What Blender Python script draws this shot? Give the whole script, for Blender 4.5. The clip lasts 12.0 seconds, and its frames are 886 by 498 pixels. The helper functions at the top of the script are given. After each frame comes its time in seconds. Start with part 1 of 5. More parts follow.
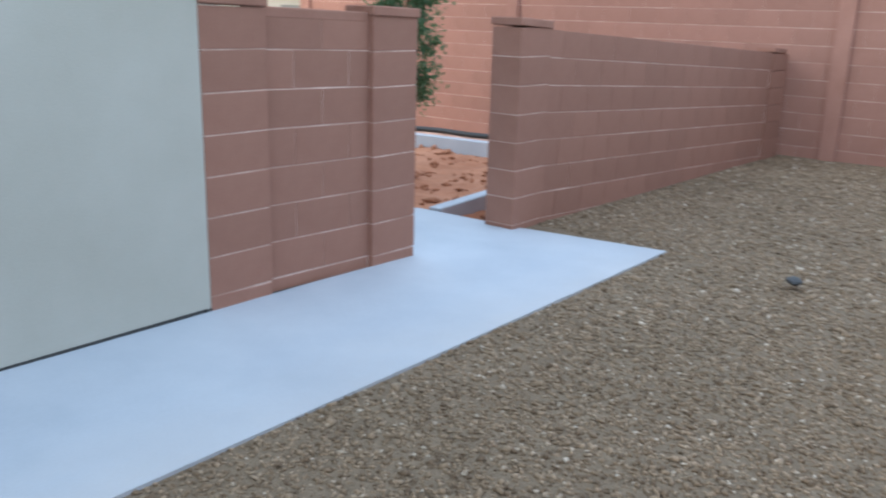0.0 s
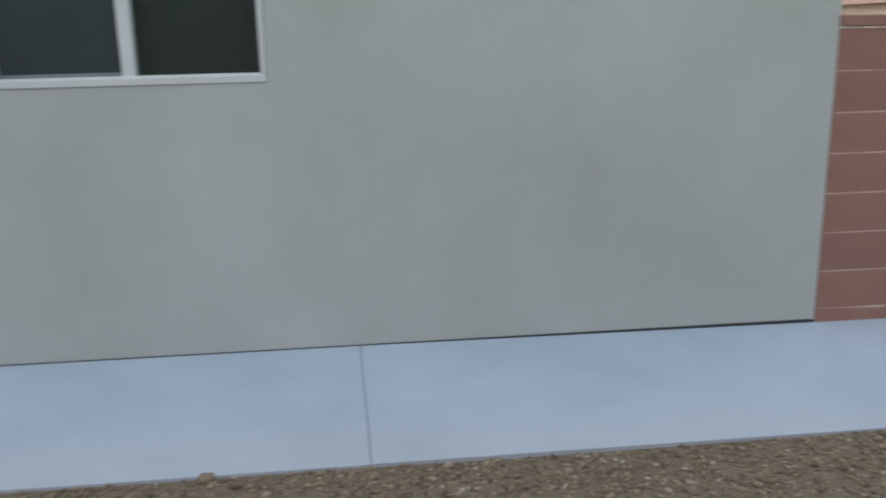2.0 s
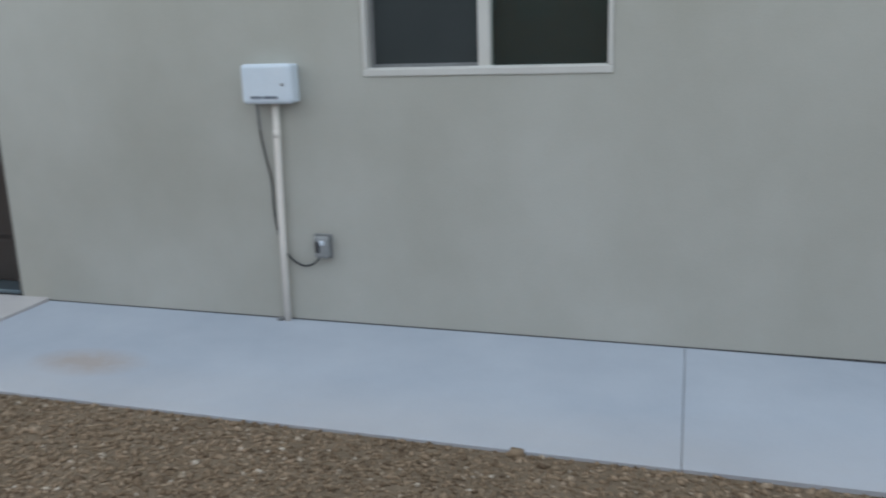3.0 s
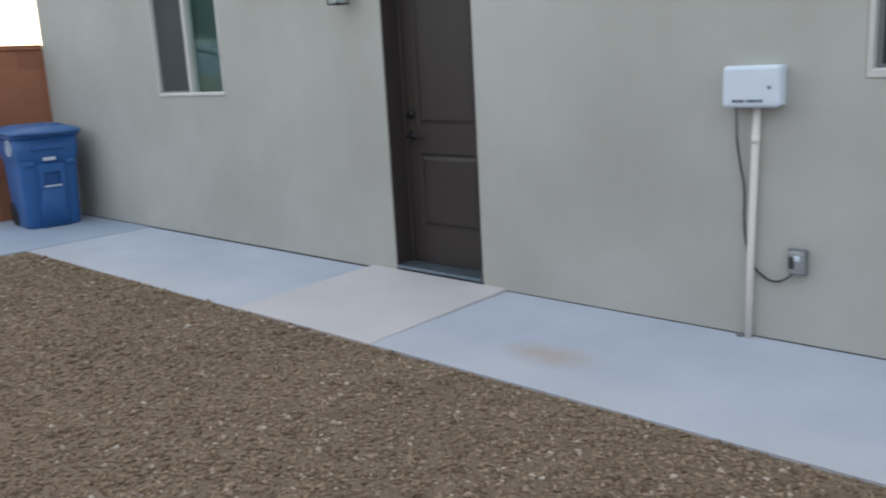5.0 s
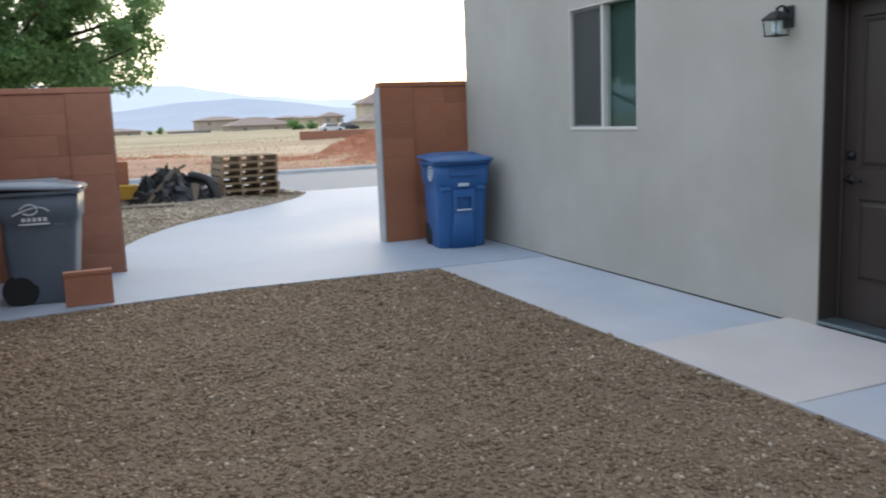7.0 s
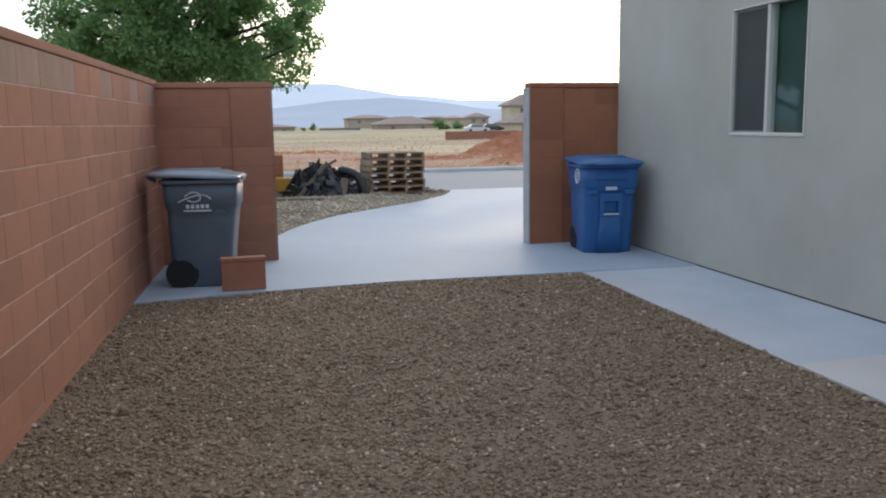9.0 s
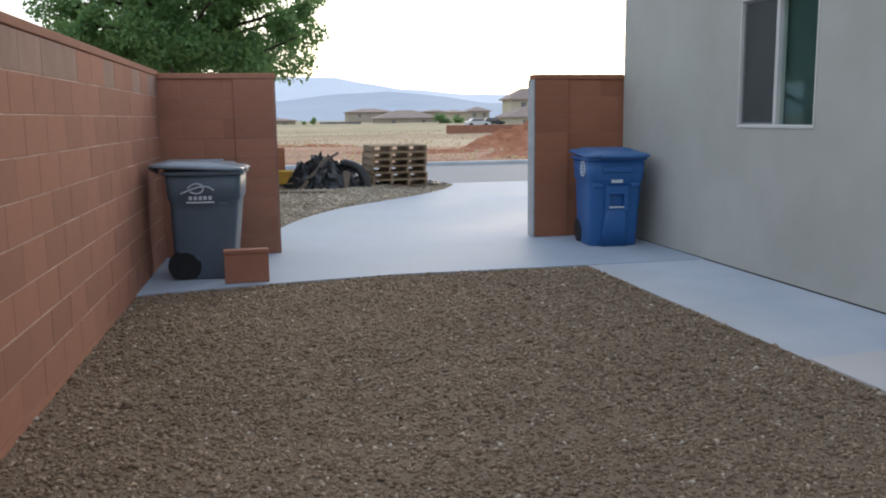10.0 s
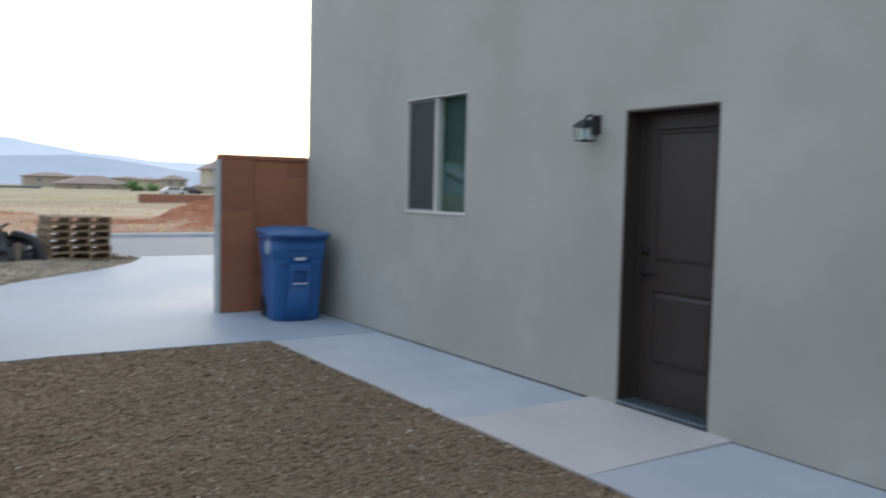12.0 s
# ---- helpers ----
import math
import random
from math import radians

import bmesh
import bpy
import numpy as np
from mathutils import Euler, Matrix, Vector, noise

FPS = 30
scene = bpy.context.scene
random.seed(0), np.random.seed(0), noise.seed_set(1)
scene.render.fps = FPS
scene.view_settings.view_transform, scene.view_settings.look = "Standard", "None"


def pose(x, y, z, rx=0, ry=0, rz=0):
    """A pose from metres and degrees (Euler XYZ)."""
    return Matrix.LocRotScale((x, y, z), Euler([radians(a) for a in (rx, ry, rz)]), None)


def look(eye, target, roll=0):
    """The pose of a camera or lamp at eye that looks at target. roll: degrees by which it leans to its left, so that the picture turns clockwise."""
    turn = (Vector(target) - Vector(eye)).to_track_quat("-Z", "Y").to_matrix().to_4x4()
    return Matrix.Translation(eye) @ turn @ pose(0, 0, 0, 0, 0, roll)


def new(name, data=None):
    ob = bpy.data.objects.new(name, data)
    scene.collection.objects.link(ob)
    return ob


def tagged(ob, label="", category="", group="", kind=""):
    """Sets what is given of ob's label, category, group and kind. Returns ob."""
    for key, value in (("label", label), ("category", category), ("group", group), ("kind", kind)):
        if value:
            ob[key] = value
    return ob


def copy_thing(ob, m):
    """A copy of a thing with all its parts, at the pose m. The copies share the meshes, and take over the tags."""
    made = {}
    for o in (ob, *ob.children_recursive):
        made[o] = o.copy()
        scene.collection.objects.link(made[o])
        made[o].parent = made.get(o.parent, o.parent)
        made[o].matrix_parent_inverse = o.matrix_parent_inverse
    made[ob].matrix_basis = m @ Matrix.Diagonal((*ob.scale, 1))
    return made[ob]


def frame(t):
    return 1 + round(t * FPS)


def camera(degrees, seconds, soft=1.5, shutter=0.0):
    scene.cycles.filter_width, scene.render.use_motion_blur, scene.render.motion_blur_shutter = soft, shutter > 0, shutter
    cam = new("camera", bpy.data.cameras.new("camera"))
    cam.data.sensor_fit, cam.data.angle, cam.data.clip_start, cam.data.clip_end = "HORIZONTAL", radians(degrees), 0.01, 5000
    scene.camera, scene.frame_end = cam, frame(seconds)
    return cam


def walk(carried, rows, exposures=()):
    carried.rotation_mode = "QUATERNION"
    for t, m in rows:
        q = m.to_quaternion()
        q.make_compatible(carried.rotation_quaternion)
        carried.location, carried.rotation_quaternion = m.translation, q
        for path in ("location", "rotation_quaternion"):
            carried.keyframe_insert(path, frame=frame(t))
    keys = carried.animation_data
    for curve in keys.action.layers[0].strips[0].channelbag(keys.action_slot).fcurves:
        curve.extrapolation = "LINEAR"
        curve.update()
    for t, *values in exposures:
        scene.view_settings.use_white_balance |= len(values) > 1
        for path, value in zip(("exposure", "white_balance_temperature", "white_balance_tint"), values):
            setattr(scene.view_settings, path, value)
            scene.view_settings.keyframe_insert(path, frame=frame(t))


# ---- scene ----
cam = camera(54.6, 12.0, soft=2.0, shutter=0.4)
PATH = [
    (0, (-2.464, -3.481, 1.48), (-0.963, -2.272, 0.948), 1.6),
    (0.5, (-2.395, -3.607, 1.486), (-1.139, -2.137, 0.975), 0.6),
    (1, (-2.381, -3.673, 1.481), (-1.414, -2.0, 0.967), -0.1),
    (1.5, (-2.343, -3.842, 1.52), (-1.751, -2.006, 0.993), -1.1),
    (2, (-2.346, -4.049, 1.509), (-2.155, -2.12, 1.017), -1.3),
    (2.5, (-2.333, -4.093, 1.546), (-2.536, -2.172, 1.029), -1.3),
    (3, (-2.292, -4.044, 1.477), (-2.879, -2.193, 1.0), -1.7),
    (3.5, (-2.452, -4.103, 1.478), (-3.258, -2.333, 1.012), -1.4),
    (5.5, (-2.709, -4.178, 1.491), (-4.214, -2.92, 1.096), -3.3),
    (6, (-2.779, -4.253, 1.466), (-4.417, -3.162, 1.114), -2.6),
    (6.5, (-2.86, -4.288, 1.456), (-4.615, -3.385, 1.133), -2.3),
    (7, (-2.947, -4.306, 1.456), (-4.779, -3.564, 1.153), -2.2),
    (7.5, (-2.965, -4.342, 1.447), (-4.843, -3.716, 1.164), -1.7),
    (9.5, (-3.046, -4.33, 1.431), (-4.978, -3.908, 1.136), -0.8),
    (10, (-3.081, -4.358, 1.415), (-5.01, -3.924, 1.111), -0.7),
    (10.5, (-3.035, -4.328, 1.427), (-4.956, -3.859, 1.129), -0.5),
    (11, (-2.978, -4.306, 1.445), (-4.869, -3.71, 1.185), 0.2),
    (11.5, (-2.873, -4.324, 1.441), (-4.692, -3.517, 1.243), 0.9),
    (12, (-2.665, -4.329, 1.512), (-4.348, -3.257, 1.377), 1.3),
]
EXPOSURES = [(0, 0.58, 5950, 4), (0.5, 0.5, 6080, 5), (1.0, 0.3, 6230, 5.5), (1.5, 0.13, 6350, 6), (3.5, 0.08, 6700, 7), (5.5, 0.28, 6700, 10), (6.5, 0.13, 6600, 10), (7.0, 0.08, 6550, 10), (7.5, -0.05, 6500, 10), (9.5, -0.22, 6400, 10), (10.5, -0.22, 6400, 10), (11.5, -0.15, 6350, 8), (12, -0.2, 6350, 8)]
walk(cam, [(t, look(eye, target, roll)) for t, eye, target, roll in PATH], EXPOSURES)

# ---- world, sun and exposure ----
world = bpy.data.worlds.new("sky")
scene.world = world
world.use_nodes = True
wn, wl = world.node_tree.nodes, world.node_tree.links
wn.clear()
SUN_EL, SUN_AZ = 20.0, 295.0
sky = wn.new("ShaderNodeTexSky")
sky.sky_type, sky.sun_disc = "NISHITA", False
sky.sun_elevation, sky.sun_rotation = radians(SUN_EL), radians(SUN_AZ)
sky.dust_density = 3.0
bg_sky = wn.new("ShaderNodeBackground")
bg_sky.inputs["Strength"].default_value = 0.10
wl.new(sky.outputs[0], bg_sky.inputs["Color"])
coord = wn.new("ShaderNodeTexCoord")
cloud = wn.new("ShaderNodeTexNoise")
cloud.inputs["Scale"].default_value, cloud.inputs["Detail"].default_value = 2.2, 5.0
wl.new(coord.outputs["Generated"], cloud.inputs["Vector"])
ramp = wn.new("ShaderNodeValToRGB")
ramp.color_ramp.elements[0].position, ramp.color_ramp.elements[0].color = 0.25, (0.70, 0.83, 1.02, 1)
ramp.color_ramp.elements[1].position, ramp.color_ramp.elements[1].color = 0.75, (0.93, 1.0, 1.10, 1)
wl.new(cloud.outputs["Fac"], ramp.inputs["Fac"])
bg_cloud = wn.new("ShaderNodeBackground")
bg_cloud.inputs["Strength"].default_value = 1.0
wl.new(ramp.outputs["Color"], bg_cloud.inputs["Color"])
add = wn.new("ShaderNodeAddShader")
wl.new(bg_sky.outputs[0], add.inputs[0])
wl.new(bg_cloud.outputs[0], add.inputs[1])
wout = wn.new("ShaderNodeOutputWorld")
wl.new(add.outputs[0], wout.inputs["Surface"])

sun_data = bpy.data.lights.new("sun", "SUN")
sun_data.energy, sun_data.angle, sun_data.color = 0.55, radians(40), (1.0, 0.95, 0.9)
sun = new("sun", sun_data)
sun.matrix_world = look((-30, 14, 12), (0, 0, 0))


# ---- materials ----
def material(name, build):
    m = bpy.data.materials.new(name)
    m.use_nodes = True
    nt = m.node_tree
    nt.nodes.clear()
    out = nt.nodes.new("ShaderNodeOutputMaterial")
    bsdf = nt.nodes.new("ShaderNodeBsdfPrincipled")
    nt.links.new(bsdf.outputs[0], out.inputs["Surface"])
    build(nt, bsdf)
    return m


def noise_node(nt, scale, detail=4.0, rough=0.55, stretch=(1, 1, 1), kind="Object"):
    tc = nt.nodes.new("ShaderNodeTexCoord")
    mp = nt.nodes.new("ShaderNodeMapping")
    mp.inputs["Scale"].default_value = stretch
    nz = nt.nodes.new("ShaderNodeTexNoise")
    nz.inputs["Scale"].default_value = scale
    nz.inputs["Detail"].default_value = detail
    nz.inputs["Roughness"].default_value = rough
    nt.links.new(tc.outputs[kind], mp.inputs["Vector"])
    nt.links.new(mp.outputs[0], nz.inputs["Vector"])
    return nz


def ramp_node(nt, source, stops):
    r = nt.nodes.new("ShaderNodeValToRGB")
    while len(r.color_ramp.elements) < len(stops):
        r.color_ramp.elements.new(0.5)
    for e, (p, c) in zip(r.color_ramp.elements, stops):
        e.position, e.color = p, (*c, 1)
    nt.links.new(source, r.inputs["Fac"])
    return r


def mix_node(nt, a, b, fac, mode="MIX"):
    x = nt.nodes.new("ShaderNodeMix")
    x.data_type, x.blend_type = "RGBA", mode
    for value, socket in ((fac, x.inputs[0]), (a, x.inputs[6]), (b, x.inputs[7])):
        if hasattr(value, "is_linked"):
            nt.links.new(value, socket)
        elif isinstance(value, tuple):
            socket.default_value = (*value, 1)
        else:
            socket.default_value = value
    return x.outputs[2]


def bump_node(nt, bsdf, height, strength, distance):
    b = nt.nodes.new("ShaderNodeBump")
    b.inputs["Strength"].default_value, b.inputs["Distance"].default_value = strength, distance
    nt.links.new(height, b.inputs["Height"])
    nt.links.new(b.outputs[0], bsdf.inputs["Normal"])


def surface(name, dark, light, scale=3.0, grain=60.0, rough=0.8, bump=0.3, depth=0.003, metal=0.0, vary=0.0, grain_mix=0.25, island=False, stretch=(1, 1, 1), kind="Object", coat=0.0, spec=0.5, rvar=0.1):
    """A two-scale material: broad stains between dark and light, fine grain, fine relief."""
    def build(nt, bsdf):
        big = noise_node(nt, scale, 5, 0.6, stretch, kind)
        fine = noise_node(nt, grain, 3, 0.6, stretch, kind)
        col = ramp_node(nt, big.outputs["Fac"], [(0.3, dark), (0.7, light)]).outputs[0]
        g = ramp_node(nt, fine.outputs["Fac"], [(0.3, (0.45, 0.45, 0.45)), (0.7, (1, 1, 1))]).outputs[0]
        col = mix_node(nt, col, g, grain_mix, "MULTIPLY")
        if vary:
            if island:
                src = nt.nodes.new("ShaderNodeNewGeometry").outputs["Random Per Island"]
            else:
                src = nt.nodes.new("ShaderNodeObjectInfo").outputs["Random"]
            v = ramp_node(nt, src, [(0.0, (1 - vary,) * 3), (1.0, (1 + vary * 0.6,) * 3)]).outputs[0]
            col = mix_node(nt, col, v, 1.0, "MULTIPLY")
        nt.links.new(col, bsdf.inputs["Base Color"])
        rr = nt.nodes.new("ShaderNodeMapRange")
        rr.inputs["To Min"].default_value, rr.inputs["To Max"].default_value = max(0.0, rough - rvar), min(1.0, rough + rvar)
        nt.links.new(big.outputs["Fac"], rr.inputs["Value"])
        nt.links.new(rr.outputs[0], bsdf.inputs["Roughness"])
        bsdf.inputs["Metallic"].default_value = metal
        bsdf.inputs["Specular IOR Level"].default_value = spec
        bsdf.inputs["Coat Weight"].default_value = coat
        bump_node(nt, bsdf, fine.outputs["Fac"], bump, depth)
    return material(name, build)


stucco = surface("stucco", (0.408, 0.40, 0.347), (0.50, 0.498, 0.45), scale=0.9, grain=120, rough=0.9, bump=0.35, depth=0.003, grain_mix=0.14)
def walk_build(nt, bsdf, stain=False):
    """Smooth pale concrete with dust blown over from the gravel side."""
    big = noise_node(nt, 1.1, 5, 0.6)
    fine = noise_node(nt, 90, 3, 0.6)
    col = ramp_node(nt, big.outputs["Fac"], [(0.3, (0.40, 0.445, 0.51)), (0.7, (0.505, 0.545, 0.605))]).outputs[0]
    g = ramp_node(nt, fine.outputs["Fac"], [(0.3, (0.45, 0.45, 0.45)), (0.7, (1, 1, 1))]).outputs[0]
    col = mix_node(nt, col, g, 0.12, "MULTIPLY")
    tc = nt.nodes.new("ShaderNodeTexCoord")
    xyz = nt.nodes.new("ShaderNodeSeparateXYZ")
    nt.links.new(tc.outputs["Object"], xyz.inputs[0])
    edge = nt.nodes.new("ShaderNodeMapRange")
    edge.inputs["From Min"].default_value, edge.inputs["From Max"].default_value = -0.55, -1.35
    nt.links.new(xyz.outputs["Y"], edge.inputs["Value"])
    dust = noise_node(nt, 2.3, 6, 0.7, (0.5, 1, 1))
    mul = nt.nodes.new("ShaderNodeMath")
    mul.operation = "MULTIPLY"
    nt.links.new(edge.outputs[0], mul.inputs[0])
    nt.links.new(dust.outputs["Fac"], mul.inputs[1])
    fac = ramp_node(nt, mul.outputs[0], [(0.1, (0, 0, 0)), (0.6, (0.42, 0.42, 0.42))]).outputs[0]
    col = mix_node(nt, col, (0.50, 0.445, 0.40), fac)
    if stain:
        mp = nt.nodes.new("ShaderNodeMapping")
        mp.inputs["Location"].default_value = (5.14 / 0.36, 0.82 / 0.2, 0)
        mp.inputs["Scale"].default_value = (1 / 0.36, 1 / 0.2, 0)
        nt.links.new(tc.outputs["Object"], mp.inputs["Vector"])
        gr = nt.nodes.new("ShaderNodeTexGradient")
        gr.gradient_type = "SPHERICAL"
        nt.links.new(mp.outputs[0], gr.inputs["Vector"])
        rag = noise_node(nt, 9, 4, 0.7)
        m2 = nt.nodes.new("ShaderNodeMath")
        m2.operation = "MULTIPLY"
        nt.links.new(gr.outputs["Fac"], m2.inputs[0])
        nt.links.new(rag.outputs["Fac"], m2.inputs[1])
        f2 = ramp_node(nt, m2.outputs[0], [(0.02, (0, 0, 0)), (0.4, (0.7, 0.7, 0.7))]).outputs[0]
        col = mix_node(nt, col, (0.40, 0.315, 0.265), f2)
    nt.links.new(col, bsdf.inputs["Base Color"])
    bsdf.inputs["Roughness"].default_value = 0.65
    bump_node(nt, bsdf, fine.outputs["Fac"], 0.15, 0.0015)


concrete = material("concrete", walk_build)
concrete_stained = material("concrete_stained", lambda nt, bsdf: walk_build(nt, bsdf, True))
concrete_drive = surface("concrete_drive", (0.325, 0.38, 0.45), (0.435, 0.49, 0.565), scale=0.55, grain=90, rough=0.66, spec=0.2, rvar=0.28, bump=0.10, depth=0.0015, grain_mix=0.12)
concrete_kerb = surface("concrete_kerb", (0.50, 0.51, 0.52), (0.64, 0.64, 0.63), scale=1.5, grain=60, rough=0.8, grain_mix=0.2)
concrete_warm = surface("concrete_warm", (0.53, 0.505, 0.495), (0.60, 0.57, 0.555), scale=1.6, grain=90, rough=0.65, bump=0.15, depth=0.0015, grain_mix=0.12)
block_red = surface("block_red", (0.35, 0.152, 0.094), (0.42, 0.195, 0.125), scale=4, grain=120, rough=0.92, bump=0.5, depth=0.003, vary=0.13, grain_mix=0.25)
block_orange = surface("block_orange", (0.325, 0.128, 0.066), (0.385, 0.158, 0.086), scale=4, grain=120, rough=0.92, bump=0.5, depth=0.003, vary=0.13, grain_mix=0.25)
block_far = surface("block_far", (0.325, 0.165, 0.124), (0.395, 0.212, 0.165), scale=3, grain=90, rough=0.92, bump=0.4, depth=0.003, vary=0.1, grain_mix=0.2)
block_gate = surface("block_gate", (0.285, 0.14, 0.098), (0.35, 0.182, 0.133), scale=3, grain=120, rough=0.92, bump=0.5, depth=0.003, vary=0.07, grain_mix=0.22)
block_faded = surface("block_faded", (0.30, 0.175, 0.13), (0.40, 0.27, 0.215), scale=7, grain=90, rough=0.95, bump=0.5, depth=0.003, vary=0.12, grain_mix=0.25, stretch=(1, 1, 0.3))
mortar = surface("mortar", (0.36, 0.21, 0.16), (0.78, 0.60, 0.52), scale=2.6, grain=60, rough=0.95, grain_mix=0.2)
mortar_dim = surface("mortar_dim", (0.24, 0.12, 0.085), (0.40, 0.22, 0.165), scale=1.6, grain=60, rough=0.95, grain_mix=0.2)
block_cut = surface("block_cut", (0.36, 0.37, 0.37), (0.5, 0.5, 0.49), scale=5, grain=80, rough=0.9)
gravel_base = surface("gravel_base", (0.21, 0.152, 0.098), (0.29, 0.218, 0.146), scale=6, grain=70, rough=0.95, bump=1.0, depth=0.02, grain_mix=0.6)
dirt_red = surface("dirt_red", (0.36, 0.135, 0.065), (0.52, 0.24, 0.135), scale=1.4, grain=14, rough=0.97, bump=0.8, depth=0.03, grain_mix=0.3)
asphalt = surface("asphalt", (0.088, 0.128, 0.175), (0.128, 0.172, 0.225), scale=0.4, grain=50, rough=0.7, spec=0.4, grain_mix=0.3)
white_vinyl = surface("white_vinyl", (0.56, 0.55, 0.51), (0.62, 0.61, 0.57), scale=3, grain=80, rough=0.4, bump=0.05, grain_mix=0.05)
screen_dark = surface("screen_dark", (0.022, 0.03, 0.031), (0.034, 0.042, 0.043), scale=2, grain=500, rough=0.75, bump=0.3, depth=0.001, grain_mix=0.3)
screen_mesh = surface("screen_mesh", (0.042, 0.050, 0.048), (0.060, 0.070, 0.066), scale=2, grain=500, rough=0.75, bump=0.3, depth=0.001, grain_mix=0.3)
door_paint = surface("door_paint", (0.040, 0.031, 0.026), (0.051, 0.040, 0.034), scale=2, grain=70, rough=0.5, bump=0.25, depth=0.001, stretch=(1, 1, 0.1), grain_mix=0.15)
black_metal = surface("black_metal", (0.012, 0.012, 0.013), (0.025, 0.025, 0.026), scale=8, grain=90, rough=0.45, metal=0.4, bump=0.1)
threshold_metal = surface("threshold_metal", (0.14, 0.19, 0.22), (0.24, 0.30, 0.33), scale=9, grain=80, rough=0.4, metal=0.7)
gap_shade = surface("gap_shade", (0.03, 0.03, 0.03), (0.05, 0.048, 0.045), rough=0.9)
plastic_white = surface("plastic_white", (0.62, 0.70, 0.77), (0.69, 0.76, 0.82), scale=4, grain=90, rough=0.42, bump=0.05, grain_mix=0.05)
pvc = surface("pvc", (0.78, 0.73, 0.66), (0.84, 0.79, 0.72), scale=5, grain=80, rough=0.45, bump=0.05, grain_mix=0.08)
cable_black = surface("cable_black", (0.03, 0.032, 0.035), (0.05, 0.052, 0.055), rough=0.6)
grey_plastic = surface("grey_plastic", (0.16, 0.165, 0.165), (0.23, 0.235, 0.235), scale=8, grain=80, rough=0.45)
clear_cover = surface("clear_cover", (0.24, 0.25, 0.25), (0.33, 0.34, 0.34), scale=10, grain=60, rough=0.25)
ink = surface("ink", (0.02, 0.04, 0.07), (0.03, 0.05, 0.09), rough=0.6)
bin_blue = surface("bin_blue", (0.018, 0.10, 0.29), (0.026, 0.125, 0.34), scale=3, grain=160, rough=0.48, bump=0.15, depth=0.001, grain_mix=0.15)
bin_blue_lid = surface("bin_blue_lid", (0.03, 0.11, 0.27), (0.045, 0.14, 0.33), scale=3, grain=160, rough=0.45, bump=0.15, depth=0.001, grain_mix=0.15)
bin_grey = surface("bin_grey", (0.082, 0.116, 0.15), (0.106, 0.144, 0.182), scale=3, grain=160, rough=0.5, bump=0.15, depth=0.001, grain_mix=0.15)
bin_grey_lid = surface("bin_grey_lid", (0.15, 0.19, 0.23), (0.22, 0.265, 0.31), scale=3, grain=160, rough=0.3, bump=0.1, depth=0.001, grain_mix=0.15)
decal_white = surface("decal_white", (0.5, 0.56, 0.62), (0.68, 0.73, 0.78), scale=9, grain=60, rough=0.5)
rubber = surface("rubber", (0.010, 0.010, 0.011), (0.02, 0.02, 0.02), rough=0.8)
pallet_wood = surface("pallet_wood", (0.22, 0.15, 0.088), (0.38, 0.27, 0.17), scale=2, grain=40, rough=0.85, vary=0.3, stretch=(1, 0.15, 1), grain_mix=0.4)
tarp_black = surface("tarp_black", (0.010, 0.011, 0.013), (0.026, 0.027, 0.031), scale=4, grain=20, rough=0.36, bump=0.6, depth=0.02)
wood_grey = surface("wood_grey", (0.12, 0.095, 0.075), (0.21, 0.165, 0.125), scale=3, grain=40, rough=0.85, stretch=(0.2, 1, 1), grain_mix=0.4)
yellow_paint = surface("yellow_paint", (0.42, 0.24, 0.03), (0.52, 0.31, 0.05), scale=4, grain=50, rough=0.55)
bark = surface("bark", (0.06, 0.045, 0.032), (0.12, 0.09, 0.065), scale=5, grain=40, rough=0.95, bump=1.0, depth=0.02, stretch=(1, 1, 0.25), grain_mix=0.5)
# Far house, roof and window tones are lightened in place of distance haze.
house_tan = surface("house_tan", (0.40, 0.33, 0.25), (0.50, 0.42, 0.33), scale=0.3, grain=6, rough=0.9)
house_cream = surface("house_cream", (0.55, 0.47, 0.34), (0.64, 0.56, 0.42), scale=0.3, grain=6, rough=0.9)
roof_tile = surface("roof_tile", (0.30, 0.225, 0.19), (0.40, 0.305, 0.26), scale=1.0, grain=8, rough=0.9, grain_mix=0.3)
far_window = surface("far_window", (0.13, 0.13, 0.13), (0.2, 0.2, 0.2), rough=0.3)
car_white = surface("car_white", (0.60, 0.60, 0.62), (0.68, 0.68, 0.70), rough=0.35)
car_dark = surface("car_dark", (0.02, 0.022, 0.025), (0.04, 0.042, 0.045), rough=0.35)


